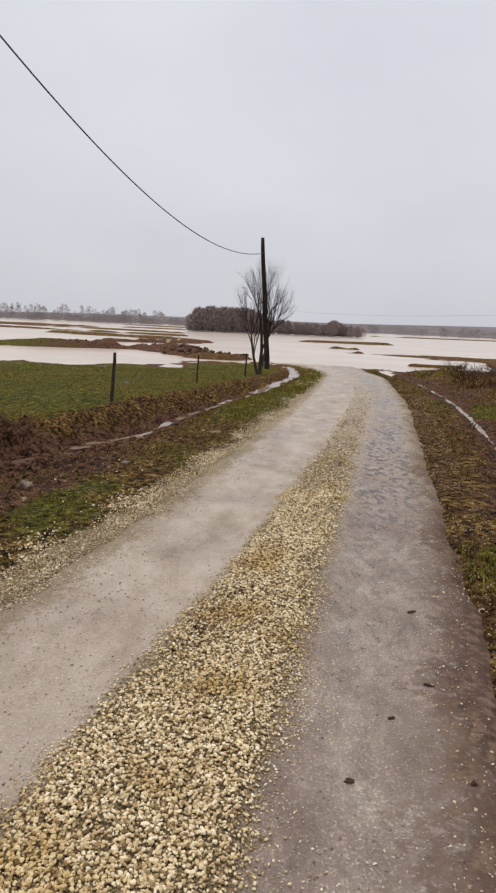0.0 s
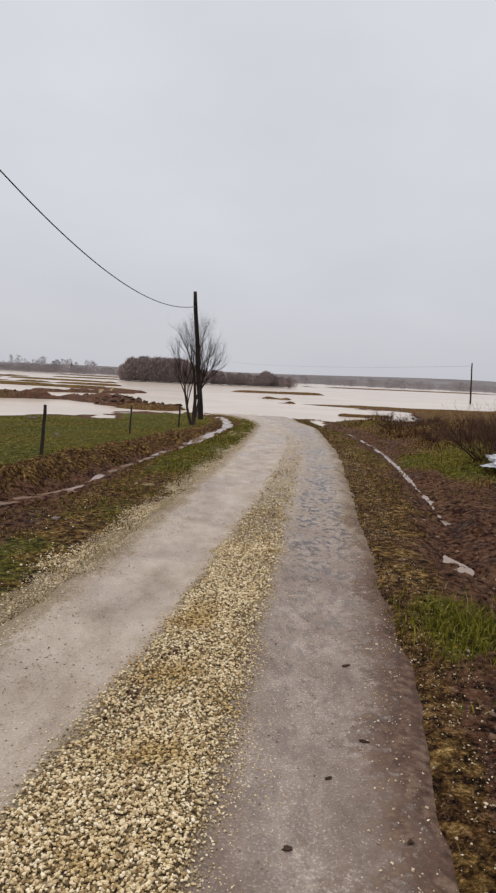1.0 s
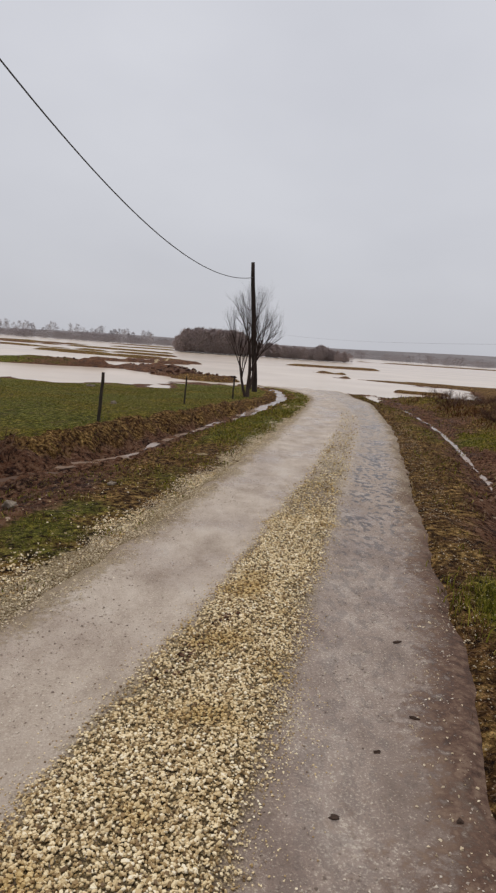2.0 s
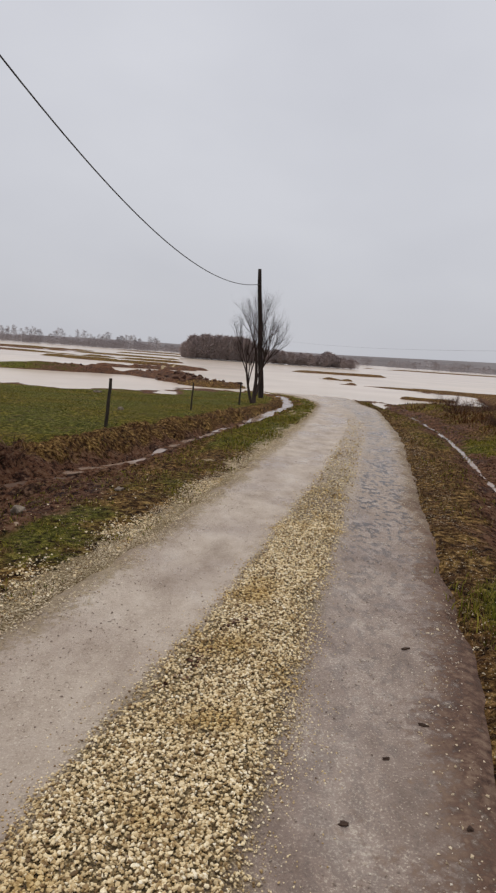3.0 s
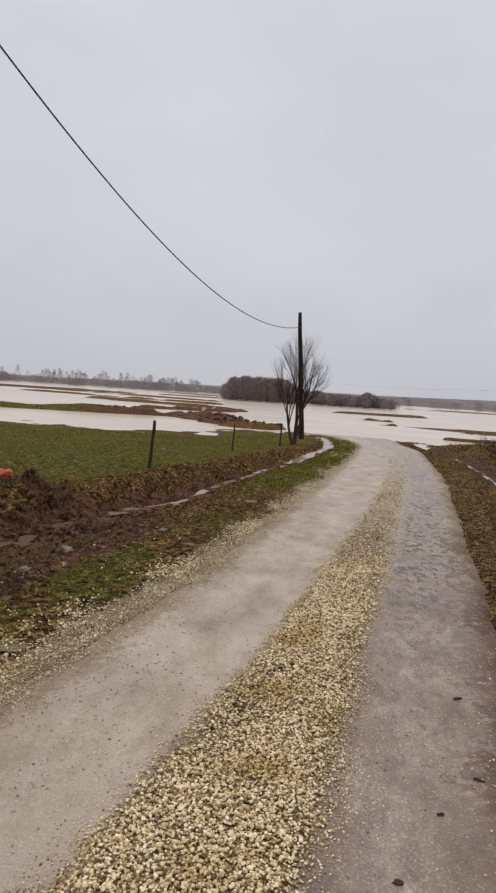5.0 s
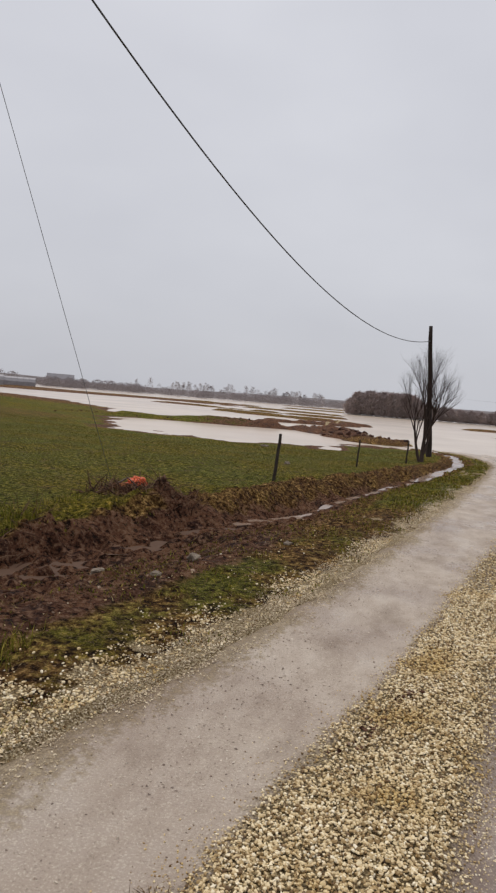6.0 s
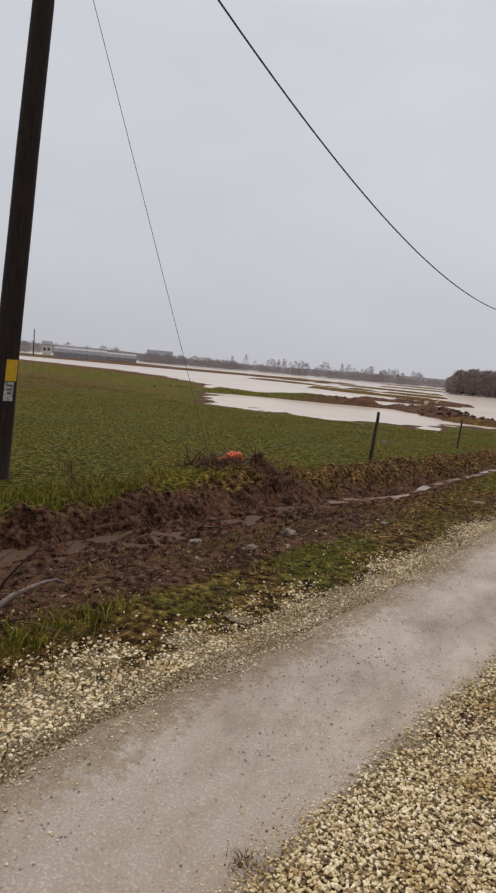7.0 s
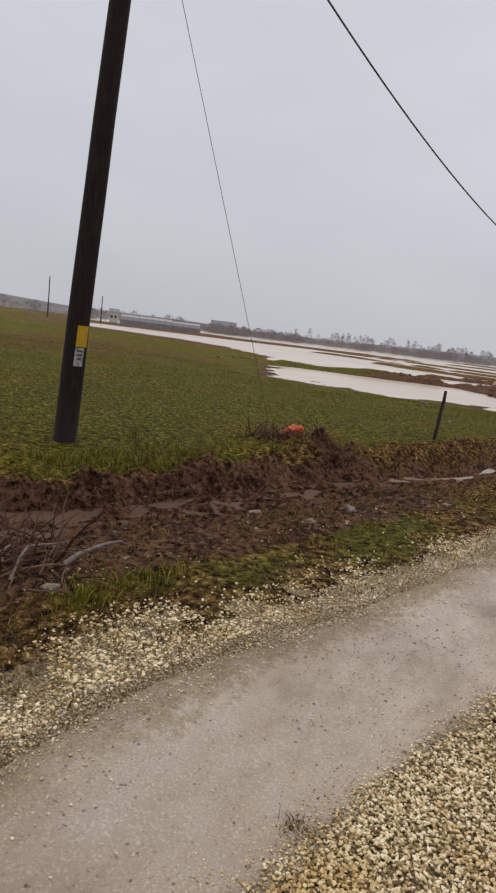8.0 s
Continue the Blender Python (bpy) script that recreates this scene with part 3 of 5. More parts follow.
    mud = mud + np.clip(brown, 0, 1) * (0.40 + 0.8 * fbm(x, y, 9.0, 14))
    green = green - 0.52 * step(-x, 15, 22) * (1 - step(s + 6 * n1, 16, 24)) * (s > 0)
    stony = verge_l * (1 - step(dl, 0.0, np.interp(y, (0, 2.5, 4, 6, 12), (0.95, 0.95, 0.62, 0.30, 0.16)) + 0.7 * n1 + 0.4 * n2)) * (0.25 + 0.75 * np.maximum(step(fbm(x, y, 0.45, 15) + 0.5, 0.36, 0.6), np.maximum(1 - step(dl, 0.05, 0.25), 0.8 * (1 - step(y, 2.2, 2.9))))) + right * (1 - step(dr, 0.0, 0.35)) * 0.6
    return h, np.clip(green, 0, 1.2), np.clip(mud, 0, 1.2), np.clip(stony, 0, 1), dl, dr


def spaced(stops):
    """Coordinates with a step that changes along the axis: (from, to, first step, last step)."""
    out = []
    for a, b, s0, s1 in stops:
        n = max(2, int(round(abs(b - a) / ((s0 + s1) / 2))))
        t = np.arange(n) / n
        out.append(a + (b - a) * (t * s0 + t * t * (s1 - s0) / 2) / ((s0 + s1) / 2))
    return np.concatenate(out + [[stops[-1][1]]])


def grid_faces(ny, nx):
    i = np.arange(ny * nx).reshape(ny, nx)
    return np.stack([i[:-1, :-1], i[:-1, 1:], i[1:, 1:], i[1:, :-1]], -1).reshape(-1, 4)


gx = spaced(((-4500, -400, 600, 120), (-400, -60, 60, 4), (-60, -12, 3, 0.25), (-12, -7, 0.2, 0.08), (-7, 4.5, 0.055, 0.055), (4.5, 14, 0.09, 0.35), (14, 60, 0.6, 3), (60, 400, 4, 60), (400, 4500, 120, 600)))
gy = spaced(((-4500, -200, 700, 60), (-200, -6, 20, 0.8), (-6, 0.6, 0.5, 0.08), (0.6, 9, 0.05, 0.06), (9, 40, 0.07, 0.4), (40, 140, 0.5, 2.0), (140, 420, 3, 12), (420, 4500, 40, 700)))
X, Y = np.meshgrid(gx, gy)
Z, g_green, g_mud, g_stony, g_dl, g_dr = land(X, Y)
LAID = np.stack([Z, g_green, g_mud, g_stony])


def lay(x, y):
    """As land(), but read from the finished sheet of ground."""
    x, y = np.asarray(x, float), np.asarray(y, float)
    i = np.clip(np.searchsorted(gx, x) - 1, 0, len(gx) - 2)
    j = np.clip(np.searchsorted(gy, y) - 1, 0, len(gy) - 2)
    fx, fy = (x - gx[i]) / (gx[i + 1] - gx[i]), (y - gy[j]) / (gy[j + 1] - gy[j])
    v = (LAID[:, j, i] * (1 - fx) + LAID[:, j, i + 1] * fx) * (1 - fy) + (LAID[:, j + 1, i] * (1 - fx) + LAID[:, j + 1, i + 1] * fx) * fy
    return v[0], v[1], v[2], v[3], at_y(EDGE_L, y) - x, x - at_y(EDGE_R, y)


# the ground runs a little below the track where the track lies on it
Z = Z - 0.07 * step(np.minimum(-g_dl, -g_dr), 0.02, 0.22)
ground = new("ground", np_mesh("ground", np.stack([X, Y, Z], -1).reshape(-1, 3), grid_faces(len(gy), len(gx)), GROUND, True, {"green": g_green, "mud": g_mud, "stony": g_stony}))
tagged(ground, "grassy field, muddy ditch and rough verges beside the track", "ground", "", "structure")


# ---------------------------------------------------------------- the track
def track_height(x, y, v):
    """Height of the track at v across it (0 left edge, 1 right edge)."""
    h = lay(x, y)[0]
    mid = (x - at_y(STRIP_L, y)) / np.maximum(at_y(STRIP_R, y) - at_y(STRIP_L, y), 0.2)
    crown = 0.030 * step(mid, -0.25, 0.2) * (1 - step(mid, 0.8, 1.25))
    ruts = -0.018 * np.exp(-((mid + 0.75) / 0.5) ** 2) - 0.022 * np.exp(-((mid - 1.75) / 0.5) ** 2)
    rough = 0.012 * fbm(x, y, 0.8, 41) + 0.008 * fbm(x, y, 0.16, 42, 3)
    sink = -0.14 * step(y, 36, 41)
    rim = -0.075 * (1 - step(np.minimum(v, 1 - v) * 3.0, 0.03, 0.30))
    return h + 0.006 + crown + ruts + rough + rim + sink, mid


ry = spaced(((-40, -3, 2.0, 0.3), (-3, 0.8, 0.25, 0.05), (0.8, 9, 0.04, 0.05), (9, 46, 0.06, 0.4)))
rv = np.linspace(0, 1, 90)
RV, RY = np.meshgrid(rv, ry)
left_e = at_y(EDGE_L, RY) - 0.12 + 0.20 * fbm(RY, RY * 0, 0.45, 51)
right_e = at_y(EDGE_R, RY) + 0.12 + 0.20 * fbm(RY, RY * 0, 0.45, 52)
RX = left_e + (right_e - left_e) * RV
RZ, r_mid = track_height(RX, RY, RV)
strip = step(r_mid, -0.40, 0.22) * (1 - step(r_mid, 0.74, 1.45)) * np.interp(RY, (0, 4, 7, 10, 16, 24), (1.0, 0.92, 0.72, 0.55, 0.42, 0.28))
edge = 1 - step(np.minimum(RV, 1 - RV) * 3.0, 0.10, 0.75)
right_rut = step(r_mid, 0.6, 1.3) * np.interp(RY, (0, 3, 7, 14, 24), (1.0, 0.9, 0.62, 0.45, 0.35)) + 0.42 * (1 - step(RY, 1.8, 4.5))
pitted = step(r_mid, 0.95, 1.35) * np.interp(RY, (0, 4.5, 7, 20, 27), (0.10, 0.35, 1.0, 1.0, 0.6))
soiled = (1 - step((1 - RV) * 3.0, 0.08, 0.95)) * np.interp(RY, (0, 4, 8, 16, 24), (1.1, 1.0, 0.6, 0.4, 0.3)) + 0.35 * (1 - step(RV * 3.0, 0.0, 0.3))
road = new("road", np_mesh("road", np.stack([RX, RY, RZ], -1).reshape(-1, 3), grid_faces(len(ry), len(rv)), ROAD, True, {"strip": strip, "edge": edge, "right_rut": right_rut, "soiled": soiled, "pitted": pitted}))
tagged(road, "wet pale gravel track with two wheel ruts", "road", "", "structure")

# ---------------------------------------------------------------- water
wx = spaced(((-4800, -60, 300, 10), (-60, 60, 4, 4), (60, 4800, 10, 300)))
wy = spaced(((26, 140, 3, 6), (140, 4800, 10, 300)))
WX, WY = np.meshgrid(wx, wy)
flood = new("flood_water", np_mesh("flood_water", np.stack([WX, WY, WX * 0 + WATER], -1).reshape(-1, 3), grid_faces(len(wy), len(wx)), FLOOD, True))
tagged(flood, "pale brown flood water covering the fields", "water", "", "structure")


def trickle(name, side, y0, y1, centre, half, level, label, material=TRICKLE):
    """A narrow sheet of water along a ditch, ragged at its sides."""
    ys = np.arange(y0, y1, 0.06)
    us = np.linspace(-1, 1, 7)
    U, YY = np.meshgrid(us, ys)
    taper = np.minimum(1, np.minimum(YY - y0, y1 - YY) / 0.5)
    c = centre(YY) + 0.12 * fbm(YY, YY * 0, 0.9, 61)
    w = half * taper * (0.55 + 1.1 * (fbm(YY, U * 0.3, 0.5, 62) + 0.5))
    XX = (at_y(EDGE_L, YY) - c + U * w) if side < 0 else (at_y(EDGE_R, YY) + c + U * w)
    ZZ = np.repeat(level(ys)[:, None], len(us), 1)
    ob = new(name, np_mesh(name, np.stack([XX, YY, ZZ], -1).reshape(-1, 3), grid_faces(len(ys), len(us)), material, True))
    return tagged(ob, label, "water", "", "structure")


def ditch_level(off):
    def level(ys):
        h = np.array([lay(at_y(EDGE_L, y) - at_y(DITCH, y) + np.linspace(-0.15, 0.15, 5), np.full(5, y))[0].mean() for y in ys])
        k = np.ones(15) / 15
        return np.convolve(np.pad(h, 7, mode="edge"), k, "valid") + off
    return level


def right_level(off):
    def level(ys):
        h = np.array([lay(at_y(EDGE_R, y) + 1.2 + np.linspace(-0.2, 0.2, 5), np.full(5, y))[0].min() for y in ys])
        k = np.ones(15) / 15
        return np.convolve(np.pad(h, 7, mode="edge"), k, "valid") + off
    return level


trickle("ditch_water", -1, 2.2, 6.2, lambda y: at_y(DITCH, y) - 0.05, 0.42, ditch_level(-0.008), "thin sheet of brown water on the ditch bottom", MUD_WATER)
trickle("ditch_water", -1, 6.4, 9.4, lambda y: at_y(DITCH, y), 0.20, ditch_level(-0.005), "brown water standing between clods in the ditch", MUD_WATER)
trickle("ditch_water", -1, 9.0, 11.4, lambda y: at_y(DITCH, y) + 0.02, 0.19, ditch_level(0.001), "pale puddle standing in the muddy ditch")
trickle("ditch_water", -1, 11.6, 18.4, lambda y: at_y(DITCH, y), 0.075, ditch_level(0.006), "shining trickle of water along the ditch")
trickle("ditch_water", -1, 18.0, 32.5, lambda y: at_y(DITCH, y), 0.24, ditch_level(0.022), "shining trickle of water along the ditch")
trickle("ditch_water", 1, 6.8, 27.0, lambda y: 1.22 + y * 0, 0.055, right_level(0.010), "shining trickle of water in the shallow ditch")
trickle("puddle", 1, 5.25, 6.4, lambda y: 0.78 + y * 0, 0.16, lambda ys: np.full(len(ys), float(lay(at_y(EDGE_R, ys) + 0.78, ys)[0].mean()) - 0.022), "pale puddle beside a green grass patch")


# ---------------------------------------------------------------- poles and wires
def round_pole(name, foot, top, r0, r1, material, label, sides=14):
    p = thing(name, *foot, label, "utility pole", "utility poles")
    d = Vector(top) - Vector(foot)
    n = 10
    pts = [d * (i / n) + Vector((0.012 * math.sin(i * 1.3), 0.012 * math.cos(i * 1.7), 0)) for i in range(n + 1)]
    pts[0] = Vector((0, 0, -0.25))
    v, f = tube(pts, [r0 + (r1 - r0) * i / n for i in range(n)] + [r1 * 0.9], sides)
    part_np("shaft", v, f, material, p, "", True)
    return p


def wrapped_plate(name, pole, r, mid_deg, half_deg, z0, z1, lean, material, label):
    """A thin metal plate bent round a pole."""
    bm = bmesh.new()
    rings = []
    for z in (z0, z1):
        for rr in (r, r + 0.006):
            rings.append([bm.verts.new((rr * math.cos(radians(a)) + lean * z, rr * math.sin(radians(a)), z)) for a in np.linspace(mid_deg - half_deg, mid_deg + half_deg, 9)])
    inner0, outer0, inner1, outer1 = rings
    for i in range(8):
        bm.faces.new((outer0[i], outer0[i + 1], outer1[i + 1], outer1[i]))
        bm.faces.new((inner0[i + 1], inner0[i], inner1[i], inner1[i + 1]))
        bm.faces.new((inner0[i], inner0[i + 1], outer0[i + 1], outer0[i]))
        bm.faces.new((outer1[i], outer1[i + 1], inner1[i + 1], inner1[i]))
    for i in (0, 8):
        bm.faces.new((inner0[i], outer0[i], outer1[i], inner1[i]))
    bmesh.ops.recalc_face_normals(bm, faces=bm.faces[:])
    return part(name, bm, material, pole, label)


near_pole = round_pole("utility_pole", (-6.21, 6.12, -0.04), (-5.60, 6.12, 8.15), 0.154, 0.108, POLE_WOOD, "dark creosoted wooden utility pole standing in the grass")
sign = wrapped_plate("plate", near_pole, 0.150, -19, 29, 1.33, 1.60, 0.076, YELLOW, "bright yellow warning plate")
low = wrapped_plate("plate", near_pole, 0.152, -26, 22, 1.08, 1.318, 0.076, PALE_PLATE, "worn pale grey plate with unreadable print")
for k, z in enumerate((1.27, 1.22, 1.17)):
    wrapped_plate("print_bar", low, 0.159, -26, 15 - 3 * k, z, z + 0.016, 0.076, INK, "")
far_pole = round_pole("utility_pole", (1.04, 29.2, -0.25), (0.56, 29.2, 5.58), 0.13, 0.085, POLE_WOOD, "dark leaning wooden utility pole beside a bare tree")
distant_pole = round_pole("utility_pole", (43.0, 90.0, -0.3), (42.76, 90.0, 5.65), 0.13, 0.09, POST_WOOD, "thin distant wooden pole beyond the brown bank")


def hung_wire(name, a, b, sag, radius, material, label, category, n=48):
    pts = []
    for i in range(n + 1):
        u = i / n
        p = Vector(a).lerp(Vector(b), u)
        p.z -= 4 * sag * u * (1 - u)
        pts.append(p)
    v, f = tube(pts, [radius] * len(pts), 6)
    ob = new(name, np_mesh(name, v, f, material, True))
    return tagged(ob, label, category)


hung_wire("overhead_cable", (-5.36, 6.05, 7.79), (0.62, 29.12, 4.915), 1.66, 0.0145, CABLE, "dark overhead cable sagging between two wooden poles", "cable")
GUY_FOOT = (-5.47, 10.9, 0.0)
guy = hung_wire("guy_wire", (-5.77, 6.26, 7.3), GUY_FOOT, 0.0, 0.0045, STEEL, "thin grey steel guy wire staying the pole", "wire", 8)
hung_wire("overhead_cable", (42.77, 90.0, 5.2), (9.0, 240.0, 8.5), 1.2, 0.014, STEEL, "faint distant wire over the flooded fields", "cable", 24)


# ---------------------------------------------------------------- fence posts
def fence_post(x, y, high, r, tilt):
    z = float(lay(np.array([x]), np.array([y]))[0][0])
    p = thing("fence_post", x, y, z, "thin weathered wooden fence post at the field edge", "fence post", "fence posts")
    n = 6
    pts = [(tilt * i / n * high + 0.006 * math.sin(2.1 * i + x), 0.01 * math.cos(1.7 * i), high * i / n - (0.15 if i == 0 else 0)) for i in range(n + 1)]
    v, f = tube(pts, [r * (1.08 - 0.2 * i / n + 0.08 * math.sin(3.1 * i + y)) for i in range(n + 1)], 8)
    part_np("stake", v, f, POST_WOOD, p)
    return p


fence_post(-2.60, 12.35, 1.02, 0.034, 0.07)
fence_post(-1.38, 18.4, 0.80, 0.024, 0.05)
fence_post(0.03, 22.8, 0.80, 0.030, 0.04)


# ---------------------------------------------------------------- bare trees and brush
def grow(out, p, d, length, r, depth, rnd, spread, up, tips):
    """Adds a bent, tapering branch with its side branches; thick pieces to out, thin ones to tips."""
    n = 4
    pts, rad = [p.copy()], [r]
    q, e = p.copy(), d.copy()
    for i in range(n):
        e = (e + Vector((rnd.uniform(-1, 1), rnd.uniform(-1, 1), rnd.uniform(-0.6, 1) * up)) * 0.16).normalized()
        q = q + e * length / n
        pts.append(q.copy())
        rad.append(r * (1 - 0.5 * (i + 1) / n))
        if depth > 0 and i >= 1:
            for _ in range(2 if depth > 1 else 3):
                side = (e + Vector((rnd.uniform(-1, 1), rnd.uniform(-1, 1), rnd.uniform(-0.3, 0.9))) * spread).normalized()
                grow(out, q, side, length * rnd.uniform(0.5, 0.72), rad[-1] * 0.55, depth - 1, rnd, spread, up, tips)
    (out if r > 0.018 else tips).append(tube(pts, rad, 6 if r > 0.018 else 4))


def bare_tree():
    rnd = random.Random(8)
    z = float(lay(np.array([0.5]), np.array([24.5]))[0][0])
    t = thing("bare_tree", 0.5, 24.5, z, "small leafless tree with two dark stems", "tree")
    out, tips = [], []
    grow(out, Vector((0.02, 0, -0.1)), Vector((0.10, 0.1, 1)).normalized(), 1.9, 0.100, 4, rnd, 0.62, 0.8, tips)
    grow(out, Vector((-0.02, 0, -0.1)), Vector((-0.36, 0.0, 1)).normalized(), 1.45, 0.075, 4, rnd, 0.55, 0.7, tips)
    grow(out, Vector((0.10, 0.05, 0.3)), Vector((0.30, 0.2, 1)).normalized(), 1.7, 0.062, 3, rnd, 0.5, 0.7, tips)
    part_np("trunk", *joined(out), BARK, t, "dark rough bark", True)
    part_np("crown", *joined(tips), TWIG, t, "fine leafless twigs")
    t.matrix_world = pose(0.58, 24.5, z) @ Matrix.Diagonal((0.86, 0.86, 1.14, 1))


bare_tree()


def twig_heap(name, x, y, rx, ry, high, count, seed, material, label, category, group="", radius=0.006, length=0.45):
    """A tangle of bent twigs lying on the ground."""
    rnd = random.Random(seed)
    pieces = []
    for _ in range(count):
        a, s = rnd.uniform(0, 2 * math.pi), math.sqrt(rnd.random())
        px, py = x + rx * s * math.cos(a), y + ry * s * math.sin(a)
        h = float(lay(np.array([px]), np.array([py]))[0][0])
        p = Vector((px, py, h + high * (1 - s * s) * rnd.uniform(0.0, 0.85) - 0.02))
        d = Vector((rnd.uniform(-1, 1), rnd.uniform(-1, 1), rnd.uniform(-0.15, 0.75))).normalized()
        pts, ln = [p.copy()], length * rnd.uniform(0.5, 1.4)
        for i in range(4):
            d = (d + Vector((rnd.uniform(-1, 1), rnd.uniform(-1, 1), rnd.uniform(-0.8, 0.5))) * 0.25).normalized()
            p = p + d * ln / 4
            pts.append(p.copy())
        r = radius * rnd.uniform(0.5, 1.6)
        pieces.append(tube(pts, [r, r * 0.9, r * 0.8, r * 0.6, r * 0.35], 4))
    ob = new(name, np_mesh(name, *joined(pieces), material))
    return tagged(ob, label, category, group, "stuff")


twig_heap("brush_heap", -3.95, 8.8, 0.95, 0.5, 0.09, 420, 3, BRUSH, "heap of dark brushwood and roots on the ditch bank", "brushwood", "", 0.006, 0.26)
twig_heap("brush_heap", -4.25, 5.7, 0.35, 1.0, 0.05, 90, 4, BRUSH, "dark roots and twigs along the cut ditch bank", "brushwood", "", 0.005, 0.3)
twig_heap("brush_heap", -3.45, 2.75, 0.6, 0.45, 0.14, 150, 8, BRUSH, "tangle of dark twigs lying in the ditch", "brushwood", "", 0.007, 0.5)


def fallen_branch(points, r, label="grey weathered branch lying on the muddy slope"):
    pts = []
    for x, y, up in points:
        pts.append((x, y, float(lay(np.array([x]), np.array([y]))[0][0]) + up))
    k = len(pts)
    ob = new("fallen_branch", np_mesh("fallen_branch", *tube(pts, [r * (1 - 0.55 * i / (k - 1)) for i in range(k)], 7), DEADWOOD, True))
    return tagged(ob, label, "branch", "fallen branches")


fallen_branch(((-3.02, 2.86, 0.0), (-2.99, 2.96, 0.05), (-2.97, 3.08, 0.075), (-2.95, 3.22, 0.07), (-2.96, 3.36, 0.09), (-2.97, 3.46, 0.03)), 0.021)
fallen_branch(((-3.10, 2.48, 0.0), (-3.13, 2.58, 0.10), (-3.17, 2.68, 0.15), (-3.18, 2.82, 0.16), (-3.15, 2.98, 0.11)), 0.015)
fallen_branch(((-3.30, 2.40, 0.02), (-3.32, 2.55, 0.13), (-3.36, 2.70, 0.17), (-3.45, 2.82, 0.10)), 0.012)
fallen_branch(((-3.14, 2.62, 0.01), (-3.05, 2.75, 0.03), (-2.98, 2.84, 0.02)), 0.010)
fallen_branch(((-4.35, 8.75, 0.05), (-4.15, 8.75, 0.12), (-3.95, 8.72, 0.06)), 0.02, "dark root sticking out of the brush heap")


def dead_bush(x, y, w, high, seed, material, label, stems=26):
    """A rounded bush of bare stems that fork twice."""
    rnd = random.Random(seed)
    z = float(lay(np.array([x]), np.array([y]))[0][0])
    b = thing("dead_bush", x, y, z - 0.03, label, "bush", "dead bushes")
    out, tips = [], []
    for _ in range(stems):
        a = rnd.uniform(0, 2 * math.pi)
        d = Vector((math.cos(a) * w, math.sin(a) * w, high * rnd.uniform(0.6, 1.4))).normalized()
        p = Vector((math.cos(a) * w * 0.25 * rnd.random(), math.sin(a) * w * 0.25 * rnd.random(), 0))
        grow(tips, p, d, high * rnd.uniform(0.6, 1.0), 0.014, 2, rnd, 0.8, 0.2, tips)
    part_np("branchwork", *joined(tips), material, b)
    return b


for x, y, w, high, seed in ((6.6, 12.7, 1.0, 0.80, 11), (7.5, 12.9, 1.0, 0.86, 12), (8.6, 13.6, 1.1, 0.8, 17)):
    dead_bush(x, y, w, high, seed, BRUSH, "dense dark leafless bush on the bank", 24)
for x, y, w, high, seed in ((7.2, 16.5, 1.0, 0.42, 13), (8.4, 18.0, 1.1, 0.55, 14), (8.0, 22.5, 1.1, 0.5, 15), (9.4, 24.5, 1.2, 0.6, 16), (10.2, 19.5, 1.2, 0.7, 18), (9.6, 16.2, 1.2, 0.65, 23), (11.6, 22.5, 1.3, 0.7, 24), (11.5, 27.5, 1.3, 0.5, 19), (12.6, 31.0, 1.4, 0.55, 20), (9.7, 28.8, 0.45, 0.55, 21), (14.0, 24.0, 1.4, 0.7, 22)):
    dead_bush(x, y, w, high, seed, BRUSH, "low reddish-brown bush of withered stems", 17)


# ---------------------------------------------------------------- stones, litter
def stone_shape(seed, sub=1):
    rnd = random.Random(seed)
    bm = bmesh.new()
    bmesh.ops.create_icosphere(bm, subdivisions=sub, radius=1.0)
    off = Vector((rnd.uniform(0, 9), rnd.uniform(0, 9), rnd.uniform(0, 9)))
    for v in bm.verts:
        v.co = v.co * (1 + 0.75 * noise.noise(v.co * 1.3 + off))
    return bm


def rock(name, x, y, sx, sy, sz, turn, seed, label, material=ROCK):
    z = float(lay(np.array([x]), np.array([y]))[0][0])
    bm = stone_shape(seed, 3)
    bmesh.ops.scale(bm, vec=(sx, sy, sz), verts=bm.verts[:])
    for v in bm.verts:
        v.co += v.co.normalized() * 0.05 * sx * noise.noise(v.co * 30)
    ob = part(name, bm, material, None)
    ob.matrix_world = pose(x, y, z + sz * 0.45, 0, 0, turn)
    return tagged(ob, label, "stone", "loose stones")


rock("stone", -2.06, 5.85, 0.065, 0.05, 0.045, 20, 2, "pale block of stone on the muddy verge")
rock("stone", -2.2, 5.17, 0.055, 0.03, 0.025, 10, 3, "flat pale stone on the muddy verge")
rock("stone", -2.79, 2.52, 0.055, 0.04, 0.035, 30, 4, "pale stone lying by a grass tuft")
rock("stone", -3.64, 4.6, 0.09, 0.04, 0.03, 65, 5, "flat stone lying in the ditch")
rock("stone", -2.85, 5.32, 0.07, 0.06, 0.045, 15, 6, "muddy stone on the ditch slope")
rock("stone", -1.35, 7.2, 0.05, 0.04, 0.03, 15, 7, "small pale stone on the grassy verge")
rock("stone", -3.22, 17.2, 0.07, 0.05, 0.045, 15, 9, "small white stone lying in the field")
rock("stone", -5.87, 26.3, 0.16, 0.08, 0.07, 15, 10, "white stone lying in the field")


